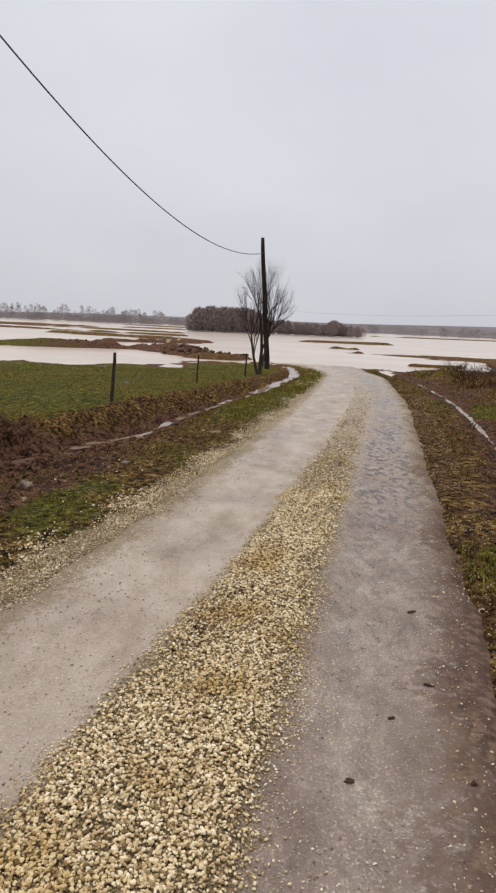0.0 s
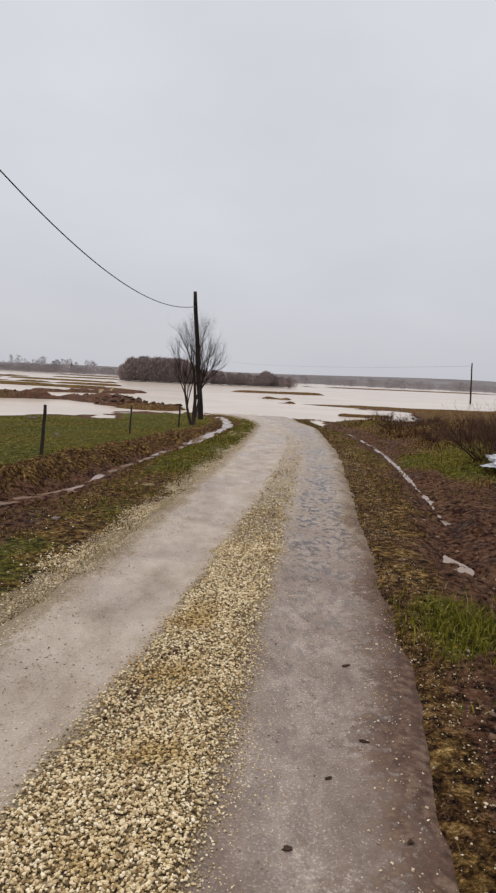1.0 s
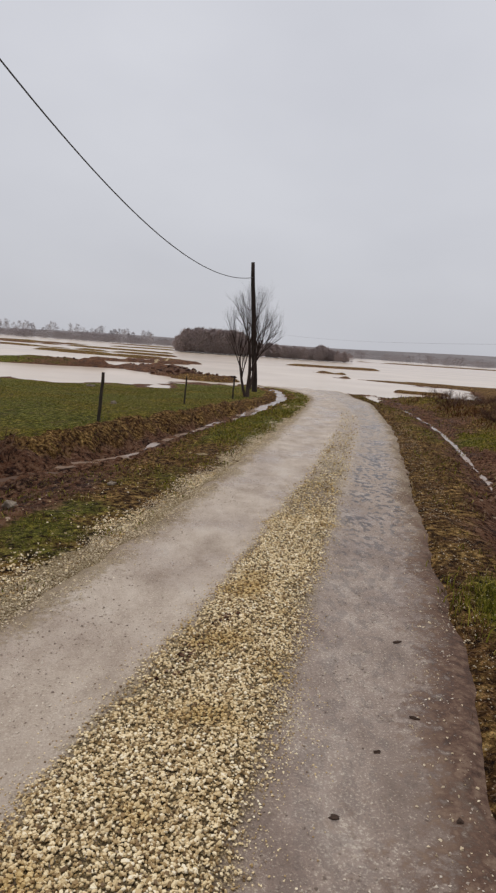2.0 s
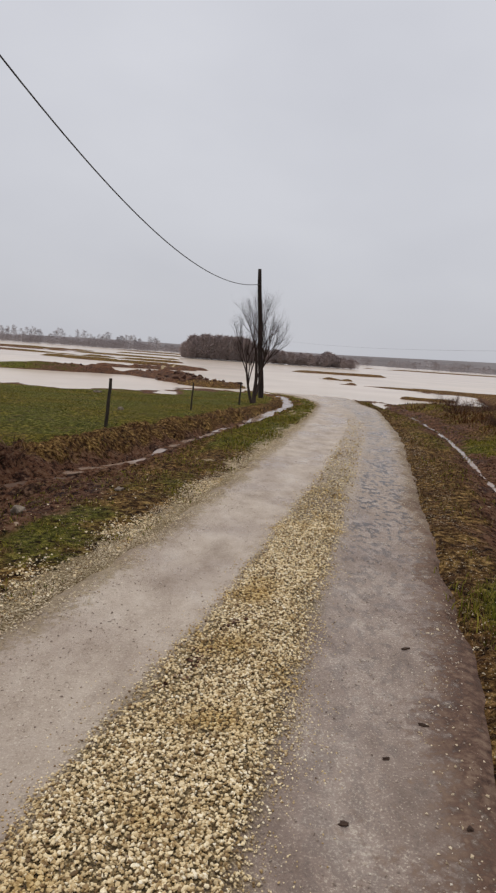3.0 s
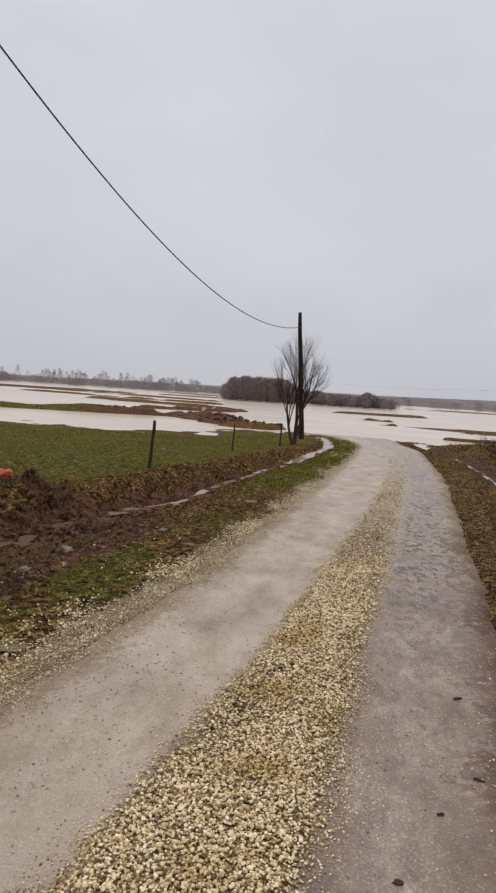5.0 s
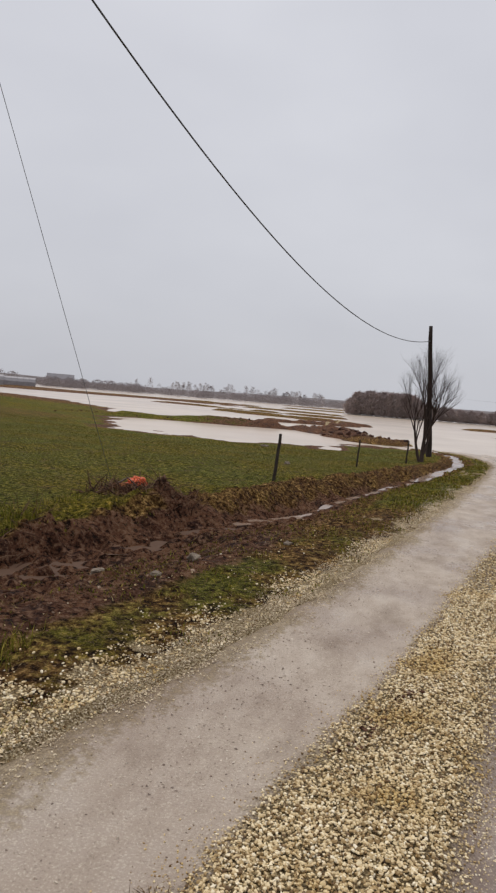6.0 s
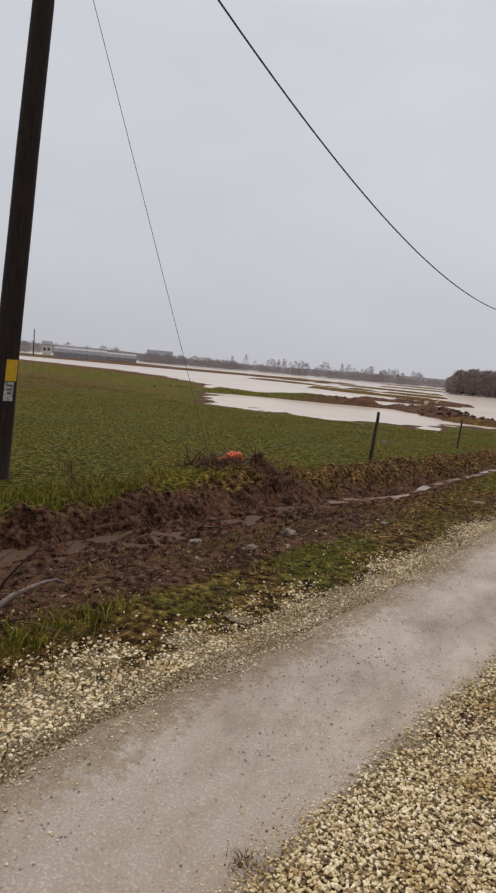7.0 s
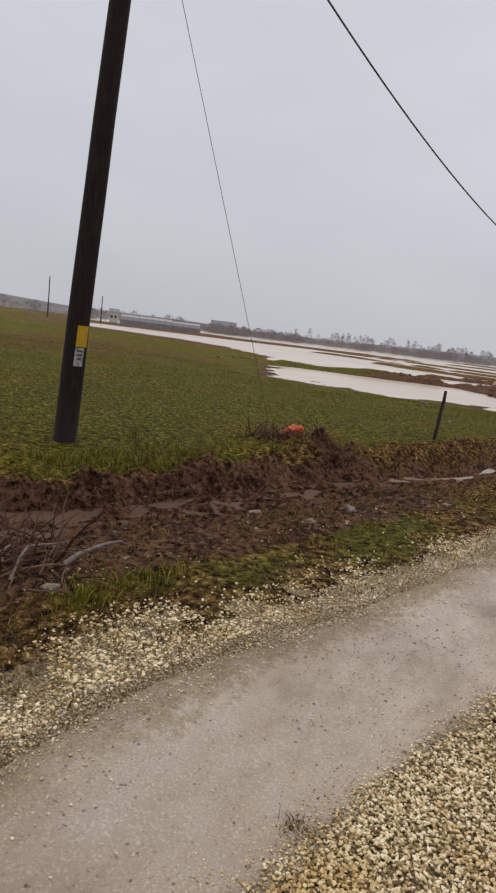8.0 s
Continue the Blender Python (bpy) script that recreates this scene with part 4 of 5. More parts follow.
def crumpled(name, x, y, up, sx, sy, sz, seed, material, label, category):
    """A crumpled sheet or bag."""
    rnd = random.Random(seed)
    z = float(lay(np.array([x]), np.array([y]))[0][0])
    bm = bmesh.new()
    bmesh.ops.create_icosphere(bm, subdivisions=4, radius=1.0)
    off = Vector((rnd.uniform(0, 9), rnd.uniform(0, 9), rnd.uniform(0, 9)))
    for v in bm.verts:
        n = v.co.copy()
        k = 1 + 0.75 * noise.noise(n * 1.5 + off) + 0.45 * abs(noise.noise(n * 3.6 + off)) + 0.16 * noise.noise(n * 8.0 + off)
        v.co = Vector((n.x * sx * k, n.y * sy * k, max(-0.3, n.z) * sz * k))
    ob = part(name, bm, material, None)
    ob.matrix_world = pose(x, y, z + up)
    return tagged(ob, label, category)


crumpled("plastic_bag", -4.06, 8.86, 0.13, 0.13, 0.08, 0.075, 9, ORANGE, "crumpled orange plastic sack on the brush heap", "plastic bag")
crumpled("cloth_scrap", -4.26, 8.93, 0.09, 0.12, 0.07, 0.05, 14, RAG, "faded brownish-orange scrap of cloth on the brush heap", "cloth")
crumpled("plastic_sheet", 6.75, 11.9, 0.04, 0.50, 0.30, 0.16, 6, WHITE_BAG, "crumpled white plastic sheet under the dark bush", "plastic sheet")

for x, y, sx, sy, turn, seed in ((0.48, 2.0, 0.022, 0.012, 10, 21), (0.96, 2.0, 0.017, 0.012, 40, 22), (0.98, 2.69, 0.026, 0.010, 165, 23), (0.74, 2.42, 0.016, 0.008, 15, 24), (1.1, 3.5, 0.03, 0.012, 20, 25), (-0.05, 2.15, 0.014, 0.010, 60, 26), (-0.44, 2.02, 0.011, 0.010, 60, 27)):
    z = float(track_height(np.array([x]), np.array([y]), np.array([0.5]))[0][0])
    bm = stone_shape(seed, 2)
    bmesh.ops.scale(bm, vec=(sx, sy, 0.008), verts=bm.verts[:])
    ob = part("mud_clod", bm, TRACK_CLOD, None)
    ob.matrix_world = pose(x, y, z + 0.003, 0, 0, turn)
    tagged(ob, "small dark clod of mud on the wheel rut", "mud", "clods on the track")


# ---------------------------------------------------------------- the distance
def far_trees(name, spots, material, label, twigs, seed):
    """Leafless trees far off: a tapered stem and a cloud of thin upward twigs each, joined."""
    r = np.random.default_rng(seed)
    vs, fs, n = [], [], 0
    for x, y, z, high, wide in spots:
        k = twigs
        a, s = r.uniform(0, 2 * math.pi, k), np.sqrt(r.random(k))
        t = r.random(k) ** 0.8
        prof = np.sin(np.clip(0.12 + 0.88 * t, 0, 1) * math.pi) ** 0.55
        px, py = x + wide * s * np.cos(a) * prof, y + wide * s * np.sin(a) * prof
        pz = z + high * (0.02 + 0.88 * t)
        ln, w = high * r.uniform(0.06, 0.17, k), high * r.uniform(0.008, 0.026, k)
        lean = r.uniform(0, 2 * math.pi, k)
        dx, dy = np.cos(lean) * ln * 0.9, np.sin(lean) * ln * 0.9
        turn = r.uniform(0, math.pi, k)
        b0 = np.stack([px - w * np.cos(turn), py - w * np.sin(turn), pz], -1)
        b1 = np.stack([px + w * np.cos(turn), py + w * np.sin(turn), pz], -1)
        tip = np.stack([px + dx, py + dy, pz + ln * r.uniform(0.2, 1.0, k)], -1)
        v = np.stack([b0, b1, tip], 1).reshape(-1, 3)
        i = np.arange(k)[:, None] * 3 + n
        fs.append(i + np.array([[0, 1, 2]]))
        vs.append(v)
        n += len(v)
        trunk, tf = tube([(x, y, z - 0.5), (x, y, z + high * 0.5), (x + 0.05 * high, y, z + high * 0.9)], [high * 0.008, high * 0.006, high * 0.003], 4)
        vs.append(trunk)
        fs.append(np.concatenate([tf[:, [0, 1, 2]], tf[:, [0, 2, 3]]]) + n)
        n += len(trunk)
    ob = new(name, np_mesh(name, np.concatenate(vs), np.concatenate(fs), material))
    return tagged(ob, label, "trees", "", "stuff")


rt = np.random.default_rng(12)
wood = []
for _ in range(190):
    x = rt.uniform(-16, 3.5)
    wood.append((x, rt.uniform(178, 196), -0.3, rt.uniform(5.6, 7.4) * (0.62 + 0.38 * min(1.0, (x + 16.2) / 3.0)) * (1.0 - 0.16 * max(0.0, x) / 3.5), rt.uniform(1.2, 2.1)))
for _ in range(150):
    x = rt.uniform(2, 34)
    high = 4.6 - 0.05 * (x - 3) + 1.4 * math.exp(-((x - 26) / 2.2) ** 2)
    wood.append((x, rt.uniform(182, 197), -0.3, high * rt.uniform(0.6, 1.05), rt.uniform(1.0, 1.7)))
far_trees("wood", wood, HAZED_WOOD, "dense brown leafless wood paled by haze beyond the flood", 1000, 1)
line = []
for _ in range(420):
    a = radians(rt.uniform(-36, -4))
    d = rt.uniform(380, 440)
    line.append((d * math.sin(a), d * math.cos(a), -0.3, rt.uniform(2.8, 5.6), rt.uniform(3.0, 6.0)))
for a, high, wide in ((-7.6, 9, 4), (-9.0, 8, 2.4), (-9.4, 7, 2), (-10.6, 9, 3.2), (-10.9, 8, 2.4), (-12.2, 8, 2.4), (-13.0, 7, 5), (-13.4, 6, 5), (-16.5, 7, 4), (-17.5, 9, 3), (-20, 8, 3), (-21.3, 6, 6), (-25.0, 6.5, 5), (-26.6, 7, 6), (-28.8, 6.5, 6), (-30.0, 6, 6), (-31.0, 7, 4)):
    line.append((415 * math.sin(radians(a)), 415 * math.cos(radians(a)), -0.3, high, wide))
for _ in range(70):
    a = radians(rt.uniform(-32, -23))
    d = rt.uniform(360, 400)
    line.append((d * math.sin(a), d * math.cos(a), -0.3, rt.uniform(3.5, 6.5), rt.uniform(3.0, 5.5)))
for _ in range(260):
    a = radians(rt.uniform(4, 45))
    d = rt.uniform(420, 520)
    line.append((d * math.sin(a), d * math.cos(a), -0.3, rt.uniform(3.5, 7.0), rt.uniform(3.0, 6.0)))
for _ in range(80):
    a = radians(rt.uniform(-75, -34))
    d = rt.uniform(230, 330)
    line.append((d * math.sin(a), d * math.cos(a), 0.0, rt.uniform(3.0, 6.0), rt.uniform(2.0, 4.5)))
poplars = []
for _ in range(60):
    k = rt.integers(0, 9)
    a, d = radians(-24.5 + 2.1 * k + rt.normal(0, 0.5)), rt.uniform(400, 470)
    poplars.append((d * math.sin(a), d * math.cos(a), -0.3, rt.uniform(6.5, 11.5), rt.uniform(1.2, 2.8)))
far_trees("poplars", poplars, HAZED_POPLAR, "pale hazy leafless poplars standing over the hedge", 120, 5)
far_trees("tree_line", line, HAZED_TREE, "hazy line of bushes and bare trees far off", 300, 2)

# low hills all round
hv, seg = [], 240
for ring, (dist, rise) in enumerate(((700, -2.0), (900, 0.6), (1200, 1.0), (1700, 1.25), (2600, -0.1))):
    for k in range(seg):
        a = 2 * math.pi * k / seg
        deg = (math.degrees(a) + 180) % 360 - 180
        high = 9 + 9 * math.exp(-((deg - 22) / 16) ** 2) + 11 * math.exp(-((deg + 56) / 11) ** 2) + 5 * noise.noise(Vector((math.cos(a) * 5, math.sin(a) * 5, dist * 0.002)))
        d = dist - 180 * math.exp(-((deg + 52) / 14) ** 2)
        hv.append((d * math.sin(a), d * math.cos(a), high * rise if rise > 0 else -3.0))
hf = [(r * seg + k, r * seg + (k + 1) % seg, (r + 1) * seg + (k + 1) % seg, (r + 1) * seg + k) for r in range(4) for k in range(seg)]
hills = new("hills", np_mesh("hills", np.array(hv), np.array(hf), HAZED_HILL, True))
tagged(hills, "low hills along the horizon, greyed by haze in their colour", "hills", "", "structure")


def polar(deg, dist):
    return dist * math.sin(radians(deg)), dist * math.cos(radians(deg))


def farm_house(deg, dist, w, d, high, roof_high, turn, label):
    x, y = polar(deg, dist)
    h = thing("house", x, y, -0.1, label, "house", "far farm buildings")
    h.matrix_world = pose(x, y, -0.1, 0, 0, turn)
    part("wall", box_bm(w, d, high, 0, 0, high / 2), PLASTER, h)
    bm = bmesh.new()
    o = 0.4
    a = [bm.verts.new(c) for c in ((-w / 2 - o, -d / 2 - o, high), (w / 2 + o, -d / 2 - o, high), (w / 2 + o, d / 2 + o, high), (-w / 2 - o, d / 2 + o, high), (-w / 2 - o, 0, high + roof_high), (w / 2 + o, 0, high + roof_high))]
    for idx in ((0, 1, 5, 4), (2, 3, 4, 5), (0, 4, 3), (1, 2, 5), (3, 2, 1, 0)):
        bm.faces.new([a[i] for i in idx])
    part("roof", bm, ROOFING, h, "grey sheet roof")
    for k in range(max(2, int(w / 3))):
        px = -w / 2 + (k + 0.5) * w / max(2, int(w / 3))
        part("window", box_bm(0.9, 0.08, 1.0, px, -d / 2 - 0.03, high * 0.55), GLASSY, h, "dark window")
    return h


farm_house(-40.2, 250, 3.0, 3.0, 4.0, 1.2, 36, "small pale farm house beyond the field")
farm_house(-43.4, 215, 5.0, 4.0, 2.2, 0.6, 42, "low white shed behind the field")
farm_house(-30.6, 420, 16, 8.0, 4.0, 4.0, 30, "distant barn with a grey roof")


def greenhouse(deg, dist, w, d, high, turn):
    """A long tunnel with a rounded roof and hoops."""
    x, y = polar(deg, dist)
    g = thing("greenhouse", x, y, -0.1, "long low greenhouse under plastic sheet, greyed by painted haze", "greenhouse", "far farm buildings")
    g.matrix_world = pose(x, y, -0.1, 0, 0, turn)
    bm = bmesh.new()
    prof = [(-d / 2, 0.0), (-d / 2, high * 0.5), (-d / 2 * 0.75, high * 0.82), (0, high), (d / 2 * 0.75, high * 0.82), (d / 2, high * 0.5), (d / 2, 0.0)]
    ends = [[bm.verts.new((sx * w / 2, py, pz)) for py, pz in prof] for sx in (-1, 1)]
    for i in range(6):
        bm.faces.new((ends[0][i], ends[1][i], ends[1][i + 1], ends[0][i + 1]))
    bm.faces.new(ends[0])
    bm.faces.new(ends[1][::-1])
    part("cover", bm, HAZED_SHEET, g)
    for k in range(9):
        px = -w / 2 + k * w / 8
        v, f = tube([(px, py * 1.01, pz * 1.01) for py, pz in prof], [0.09] * 7, 4)
        part_np("hoop", v, f, ROOFING, g)
    return g


greenhouse(-37.4, 208, 16, 6.0, 3.2, 35)
greenhouse(-34.6, 222, 15, 6.0, 3.0, 33)
for deg, dist, high in ((-41.3, 190, 9.8), (-45.7, 180, 13.0)):
    x, y = polar(deg, dist)
    round_pole("utility_pole", (x, y, -0.6), (x, y, high - 2.5), 0.16, 0.12, POST_WOOD, "thin distant pole on the horizon", 8)


# ---------------------------------------------------------------- grass
def blades(name, x, y, high, wide, material, label, lean=0.55, seed=1):
    """Bent blades, three triangles each, joined into one mesh."""
    r = np.random.default_rng(seed)
    k = len(x)
    z = lay(x, y)[0] - 0.01
    a, b = r.uniform(0, 2 * math.pi, k), r.uniform(0, 2 * math.pi, k)
    high = high * r.uniform(0.45, 1.3, k)
    wide = wide * r.uniform(0.6, 1.3, k)
    ox, oy = np.cos(a) * wide, np.sin(a) * wide
    lx, ly = np.cos(b) * high * lean * r.random(k), np.sin(b) * high * lean * r.random(k)
    P = np.stack([x, y, z], -1)
    O = np.stack([ox, oy, 0 * ox], -1)
    M = P + np.stack([lx * 0.35, ly * 0.35, high * 0.6], -1)
    T = P + np.stack([lx * 1.3, ly * 1.3, high * 0.95], -1)
    v = np.stack([P - O, P + O, M - O * 0.7, M + O * 0.7, T], 1).reshape(-1, 3)
    i = np.arange(k)[:, None] * 5
    f = np.concatenate([i + np.array([[0, 1, 3]]), i + np.array([[0, 3, 2]]), i + np.array([[2, 3, 4]])])
    ob = new(name, np_mesh(name, v, f, material))
    return tagged(ob, label, "grass", "", "stuff")


def strew(count, y0, y1, x0, x1, keep, seed, power=1.0):
    """Random places in a strip of the plan, kept with the chance that keep(x, y, zones) gives."""
    r = np.random.default_rng(seed)
    y = y0 + (y1 - y0) * r.random(count) ** power
    x = x0 + (x1 - x0) * r.random(count)
    zones = lay(x, y)
    ok = r.random(count) < keep(x, y, zones)
    return x[ok], y[ok]


def clump(x, y, size, seed):
    return step(fbm(x, y, size, seed) + 0.5, 0.38, 0.68)


def side_u(y, dl):
    return (dl - at_y(DITCH, y)) / np.interp(y, (2, 5, 9, 16, 30), (1.1, 0.95, 0.85, 0.6, 0.45))


# verge between track and ditch
x, y = strew(170000, 1.6, 30, -4.2, 3.4, lambda x, y, q: (q[4] > -0.03) * (side_u(y, q[4]) < -0.45) * clump(x, y, 0.5, 71) * (0.55 + 0.45 * step(y, 3.0, 6.0)), 101, 1.7)
half = np.random.default_rng(3).random(len(x)) < (0.34 + 0.42 * step(y, 8, 15) + 0.5 * fbm(x, y, 1.5, 72))
blades("verge_grass", x[half], y[half], 0.040 + 0.02 * step(y[half], 6, 14), 0.0040 + 0.0004 * y[half], GRASS, "short green grass on the verge", 0.8, 11)
blades("withered_verge_grass", x[~half], y[~half], 0.034 + 0.02 * step(y[~half], 6, 14), 0.0038 + 0.0004 * y[~half], STRAW, "yellow-brown withered grass on the verge", 1.2, 12)
# far bank of the ditch
x, y = strew(80000, 2.5, 30, -9.5, 2.5, lambda x, y, q: (side_u(y, q[4]) > 0.55) * (1 - step(side_u(y, q[4]), 1.7, 2.8)) * clump(x, y, 0.6, 73) * (1 - 0.55 * step(y, 8, 10)), 102, 1.3)
half = np.random.default_rng(4).random(len(x)) < 0.55 + 0.3 * (1 - step(y, 7, 9)) + 1.2 * fbm(x, y, 1.8, 74) - 0.15 * step(y, 9.8, 13) + 0.15 * step(side_u(y, at_y(EDGE_L, y) - x), 1.2, 2.0)
blades("bank_grass", x[half], y[half], 0.042, 0.0045 + 0.0004 * y[half], GRASS, "rough green grass along the ditch bank", 0.7, 13)
blades("withered_bank_grass", x[~half], y[~half], 0.034, 0.0045 + 0.0004 * y[~half], BANK_STRAW, "brown withered grass along the ditch bank", 1.0, 14)
# withered bits lying on the mud of the ditch
x, y = strew(40000, 1.8, 16, -7.0, 1.5, lambda x, y, q: np.clip(q[2], 0, 1) * (q[4] > 0.5) * (side_u(y, q[4]) < 0.45) * clump(x, y, 0.5, 79), 131, 1.3)
blades("mud_litter", x, y, 0.020, 0.0030 + 0.0003 * y, BANK_STRAW, "flattened withered stalks lying on the mud", 3.0, 46)
# tufts round the foot of the pole
x, y = strew(16000, 5.0, 8.2, -9.0, -4.2, lambda x, y, q: (side_u(y, q[4]) > 0.75) * (side_u(y, q[4]) < 1.9) * clump(x, y, 0.7, 75), 103)
blades("tall_grass", x, y, 0.13, 0.0060, GRASS, "taller green grass round the pole", 0.7, 15)
# the sown field
x, y = strew(80000, 5, 33, -30, 1.0, lambda x, y, q: step(side_u(y, q[4]), 1.5, 2.2) * (q[0] > WATER + 0.05) * (0.35 + 0.65 * clump(x, y, 1.6, 76)), 104, 1.3)
blades("winter_crop", x, y, 0.027, 0.007 + 0.0006 * y, CROP, "young green winter crop covering the field", 0.8, 16)
# right-hand verge
x, y = strew(130000, 1.8, 34, 1.2, 13, lambda x, y, q: (q[5] > -0.12) * clump(x, y, 0.6, 77) * (1 - 0.6 * step(q[2], 0.5, 0.9)), 105, 1.5)
g = np.clip(lay(x, y)[1], 0, 1)
half = np.random.default_rng(5).random(len(x)) < g * 0.9
blades("verge_grass", x[half], y[half], 0.06, 0.0045 + 0.0004 * y[half], GRASS, "green grass patches beside the shallow ditch", 0.8, 17)
blades("withered_verge_grass", x[~half], y[~half], 0.05, 0.0045 + 0.0004 * y[~half], STRAW, "matted brown grass beside the shallow ditch", 1.3, 18)
x, y = strew(52000, 1.4, 24, 0.8, 5.8, lambda x, y, q: (q[5] > -0.06) * (q[5] < 0.22) * clump(x, y, 0.28, 96), 109, 1.3)
blades("edge_grass", x, y, 0.03, 0.0035 + 0.0004 * y, STRAW, "short withered grass creeping onto the track edge", 1.5, 26)
x, y = strew(5000, 3.2, 5.0, 1.6, 2.9, lambda x, y, q: np.exp(-(((x - 2.2) / 0.42) ** 2 + ((y - 4.05) / 0.45) ** 2)), 106)
blades("grass_tuft", x, y, 0.11, 0.0045, GRASS, "bright green grass patch on the verge", 0.9, 19)
for cx, cy, rx, ry, seed in ((-2.58, 2.75, 0.14, 0.22, 21), (-2.42, 3.15, 0.12, 0.25, 22), (-2.55, 2.52, 0.1, 0.12, 23)):
    x, y = strew(1100, cy - ry * 2, cy + ry * 2, cx - rx * 2, cx + rx * 2, lambda x, y, q: np.exp(-(((x - cx) / rx) ** 2 + ((y - cy) / ry) ** 2)), seed + 90)
    blades("grass_tuft", x, y, 0.10, 0.0035, GRASS, "fresh green grass tuft at the gravel edge", 0.8, seed)
# tall russet grass on the rough bank
x, y = strew(42000, 8.5, 36, 5.0, 22, lambda x, y, q: step(q[5], 1.9, 2.8) * clump(x, y, 1.1, 95) * (q[0] > WATER + 0.08) * (1 - 0.8 * np.exp(-(((x - 5.9) / 1.1) ** 2 + ((y - 13.5) / 2.0) ** 2))), 108, 1.2)
blades("russet_grass", x, y, 0.17, 0.006 + 0.0004 * y, RUSSET, "tall withered russet grass on the bank", 0.9, 25)
# dead weeds beside the pole and on the banks
x, y = strew(700, 5.2, 8.5, -7.5, -4.0, lambda x, y, q: (side_u(y, q[4]) > 0.9) * (side_u(y, q[4]) < 1.7) * clump(x, y, 0.8, 78), 107)
blades("dead_weeds", x, y, 0.38, 0.004, STRAW, "thin dead brown weed stalks in the grass", 0.5, 24)


x, y = strew(700, 6.5, 7.6, -6.2, -5.3, lambda x, y, q: np.exp(-(((x + 5.76) / 0.16) ** 2 + ((y - 7.06) / 0.16) ** 2)), 130)
blades("dead_weeds", x, y, 0.26, 0.0028, RUSSET, "reddish dead weed standing near the pole", 0.9, 45)


# ---------------------------------------------------------------- gravel, crumbs and clods
ICO = stone_shape(1, 1)
ICO.verts.ensure_lookup_table()
ICO_F = np.array([[v.index for v in f.verts] for f in ICO.faces])
ICO.free()


def stone_verts(seed):
    bm = stone_shape(seed, 1)
    v = np.array([tuple(v.co) for v in bm.verts])
    bm.free()
    return v


SHAPES = np.stack([stone_verts(s) for s in range(30, 46)])


OCT_F = np.array([[0, 2, 4], [2, 1, 4], [1, 3, 4], [3, 0, 4], [2, 0, 5], [1, 2, 5], [3, 1, 5], [0, 3, 5]])
OCT = np.array([[1, 0, 0], [-1, 0, 0], [0, 1, 0], [0, -1, 0], [0, 0, 1], [0, 0, -1]], float)
GRAINS = OCT[None] + np.random.default_rng(50).normal(0, 0.28, (16, 6, 3))


def pebbles(name, x, y, z, size, material, label, flat=0.7, seed=1, parent=None, category="gravel", grains=False):
    shapes, shape_faces = (GRAINS, OCT_F) if grains else (SHAPES, ICO_F)
    r = np.random.default_rng(seed)
    k = len(x)
    v = shapes[r.integers(0, len(shapes), k)] * (size[:, None, None] * np.stack([r.uniform(0.8, 1.35, k), r.uniform(0.7, 1.1, k), r.uniform(0.5, 0.9, k) * flat / 0.7], -1)[:, None, :])
    a, b = r.uniform(0, 2 * math.pi, k), r.normal(0, 0.35, k)
    ca, sa, cb, sb = np.cos(a)[:, None], np.sin(a)[:, None], np.cos(b)[:, None], np.sin(b)[:, None]
    vx, vy, vz = v[..., 0], v[..., 1] * cb - v[..., 2] * sb, v[..., 1] * sb + v[..., 2] * cb
    v = np.stack([vx * ca - vy * sa + x[:, None], vx * sa + vy * ca + y[:, None], vz + z[:, None]], -1).reshape(-1, 3)
    f = (np.arange(k)[:, None, None] * shapes.shape[1] + shape_faces[None]).reshape(-1, 3)
    ob = new(name, np_mesh(name, v, f, material))
    return tagged(ob, label, category, "", "stuff")


def road_v(x, y):
    l, r = at_y(EDGE_L, y) - 0.12, at_y(EDGE_R, y) + 0.12
    return (x - l) / (r - l)


def strip_keep(x, y, q):
    m = (x - at_y(STRIP_L, y)) / np.maximum(at_y(STRIP_R, y) - at_y(STRIP_L, y), 0.2)
    m = m + 0.7 * fbm(x, y, 0.6, 81)
    core = step(m, -0.34, 0.28) * (1 - step(m, 0.70, 1.40))
    return (core * (0.72 + 0.28 * clump(x, y, 0.35, 82)) + 0.03 * (np.abs(m - 0.5) < 0.95)) * np.interp(y, (0, 4, 6, 9, 14, 20), (1, 1, 0.72, 0.36, 0.14, 0.06))


x, y = strew(105000, 1.2, 6.0, -1.1, 1.3, strip_keep, 111, 1.25)
x3, y3 = strew(110000, -5.0, 1.2, -3.2, 0.4, strip_keep, 124)
x2, y2 = strew(70000, 6.0, 20.0, 0.1, 4.2, strip_keep, 112, 1.9)
x, y = np.concatenate([x, x2, x3]), np.concatenate([y, y2, y3])
r_size = np.random.default_rng(9)
size = (0.0046 + 0.0056 * r_size.random(len(x)) ** 1.7) * (1 + 0.09 * np.clip(y - 3, 0, 10))
m_edge = np.abs((x - at_y(STRIP_L, y)) / np.maximum(at_y(STRIP_R, y) - at_y(STRIP_L, y), 0.2) - 0.5)
size = size * (1 - 0.5 * step(m_edge, 0.4, 0.75))
z = track_height(x, y, road_v(x, y))[0] + size * 0.35 + 0.010 * r_size.random(len(x)) * (1 - step(m_edge, 0.45, 0.7))
picked = np.zeros(len(x), bool)
picked[np.where((y > 1.45) & (y < 1.75) & (x > -0.5))[0][:300]] = True
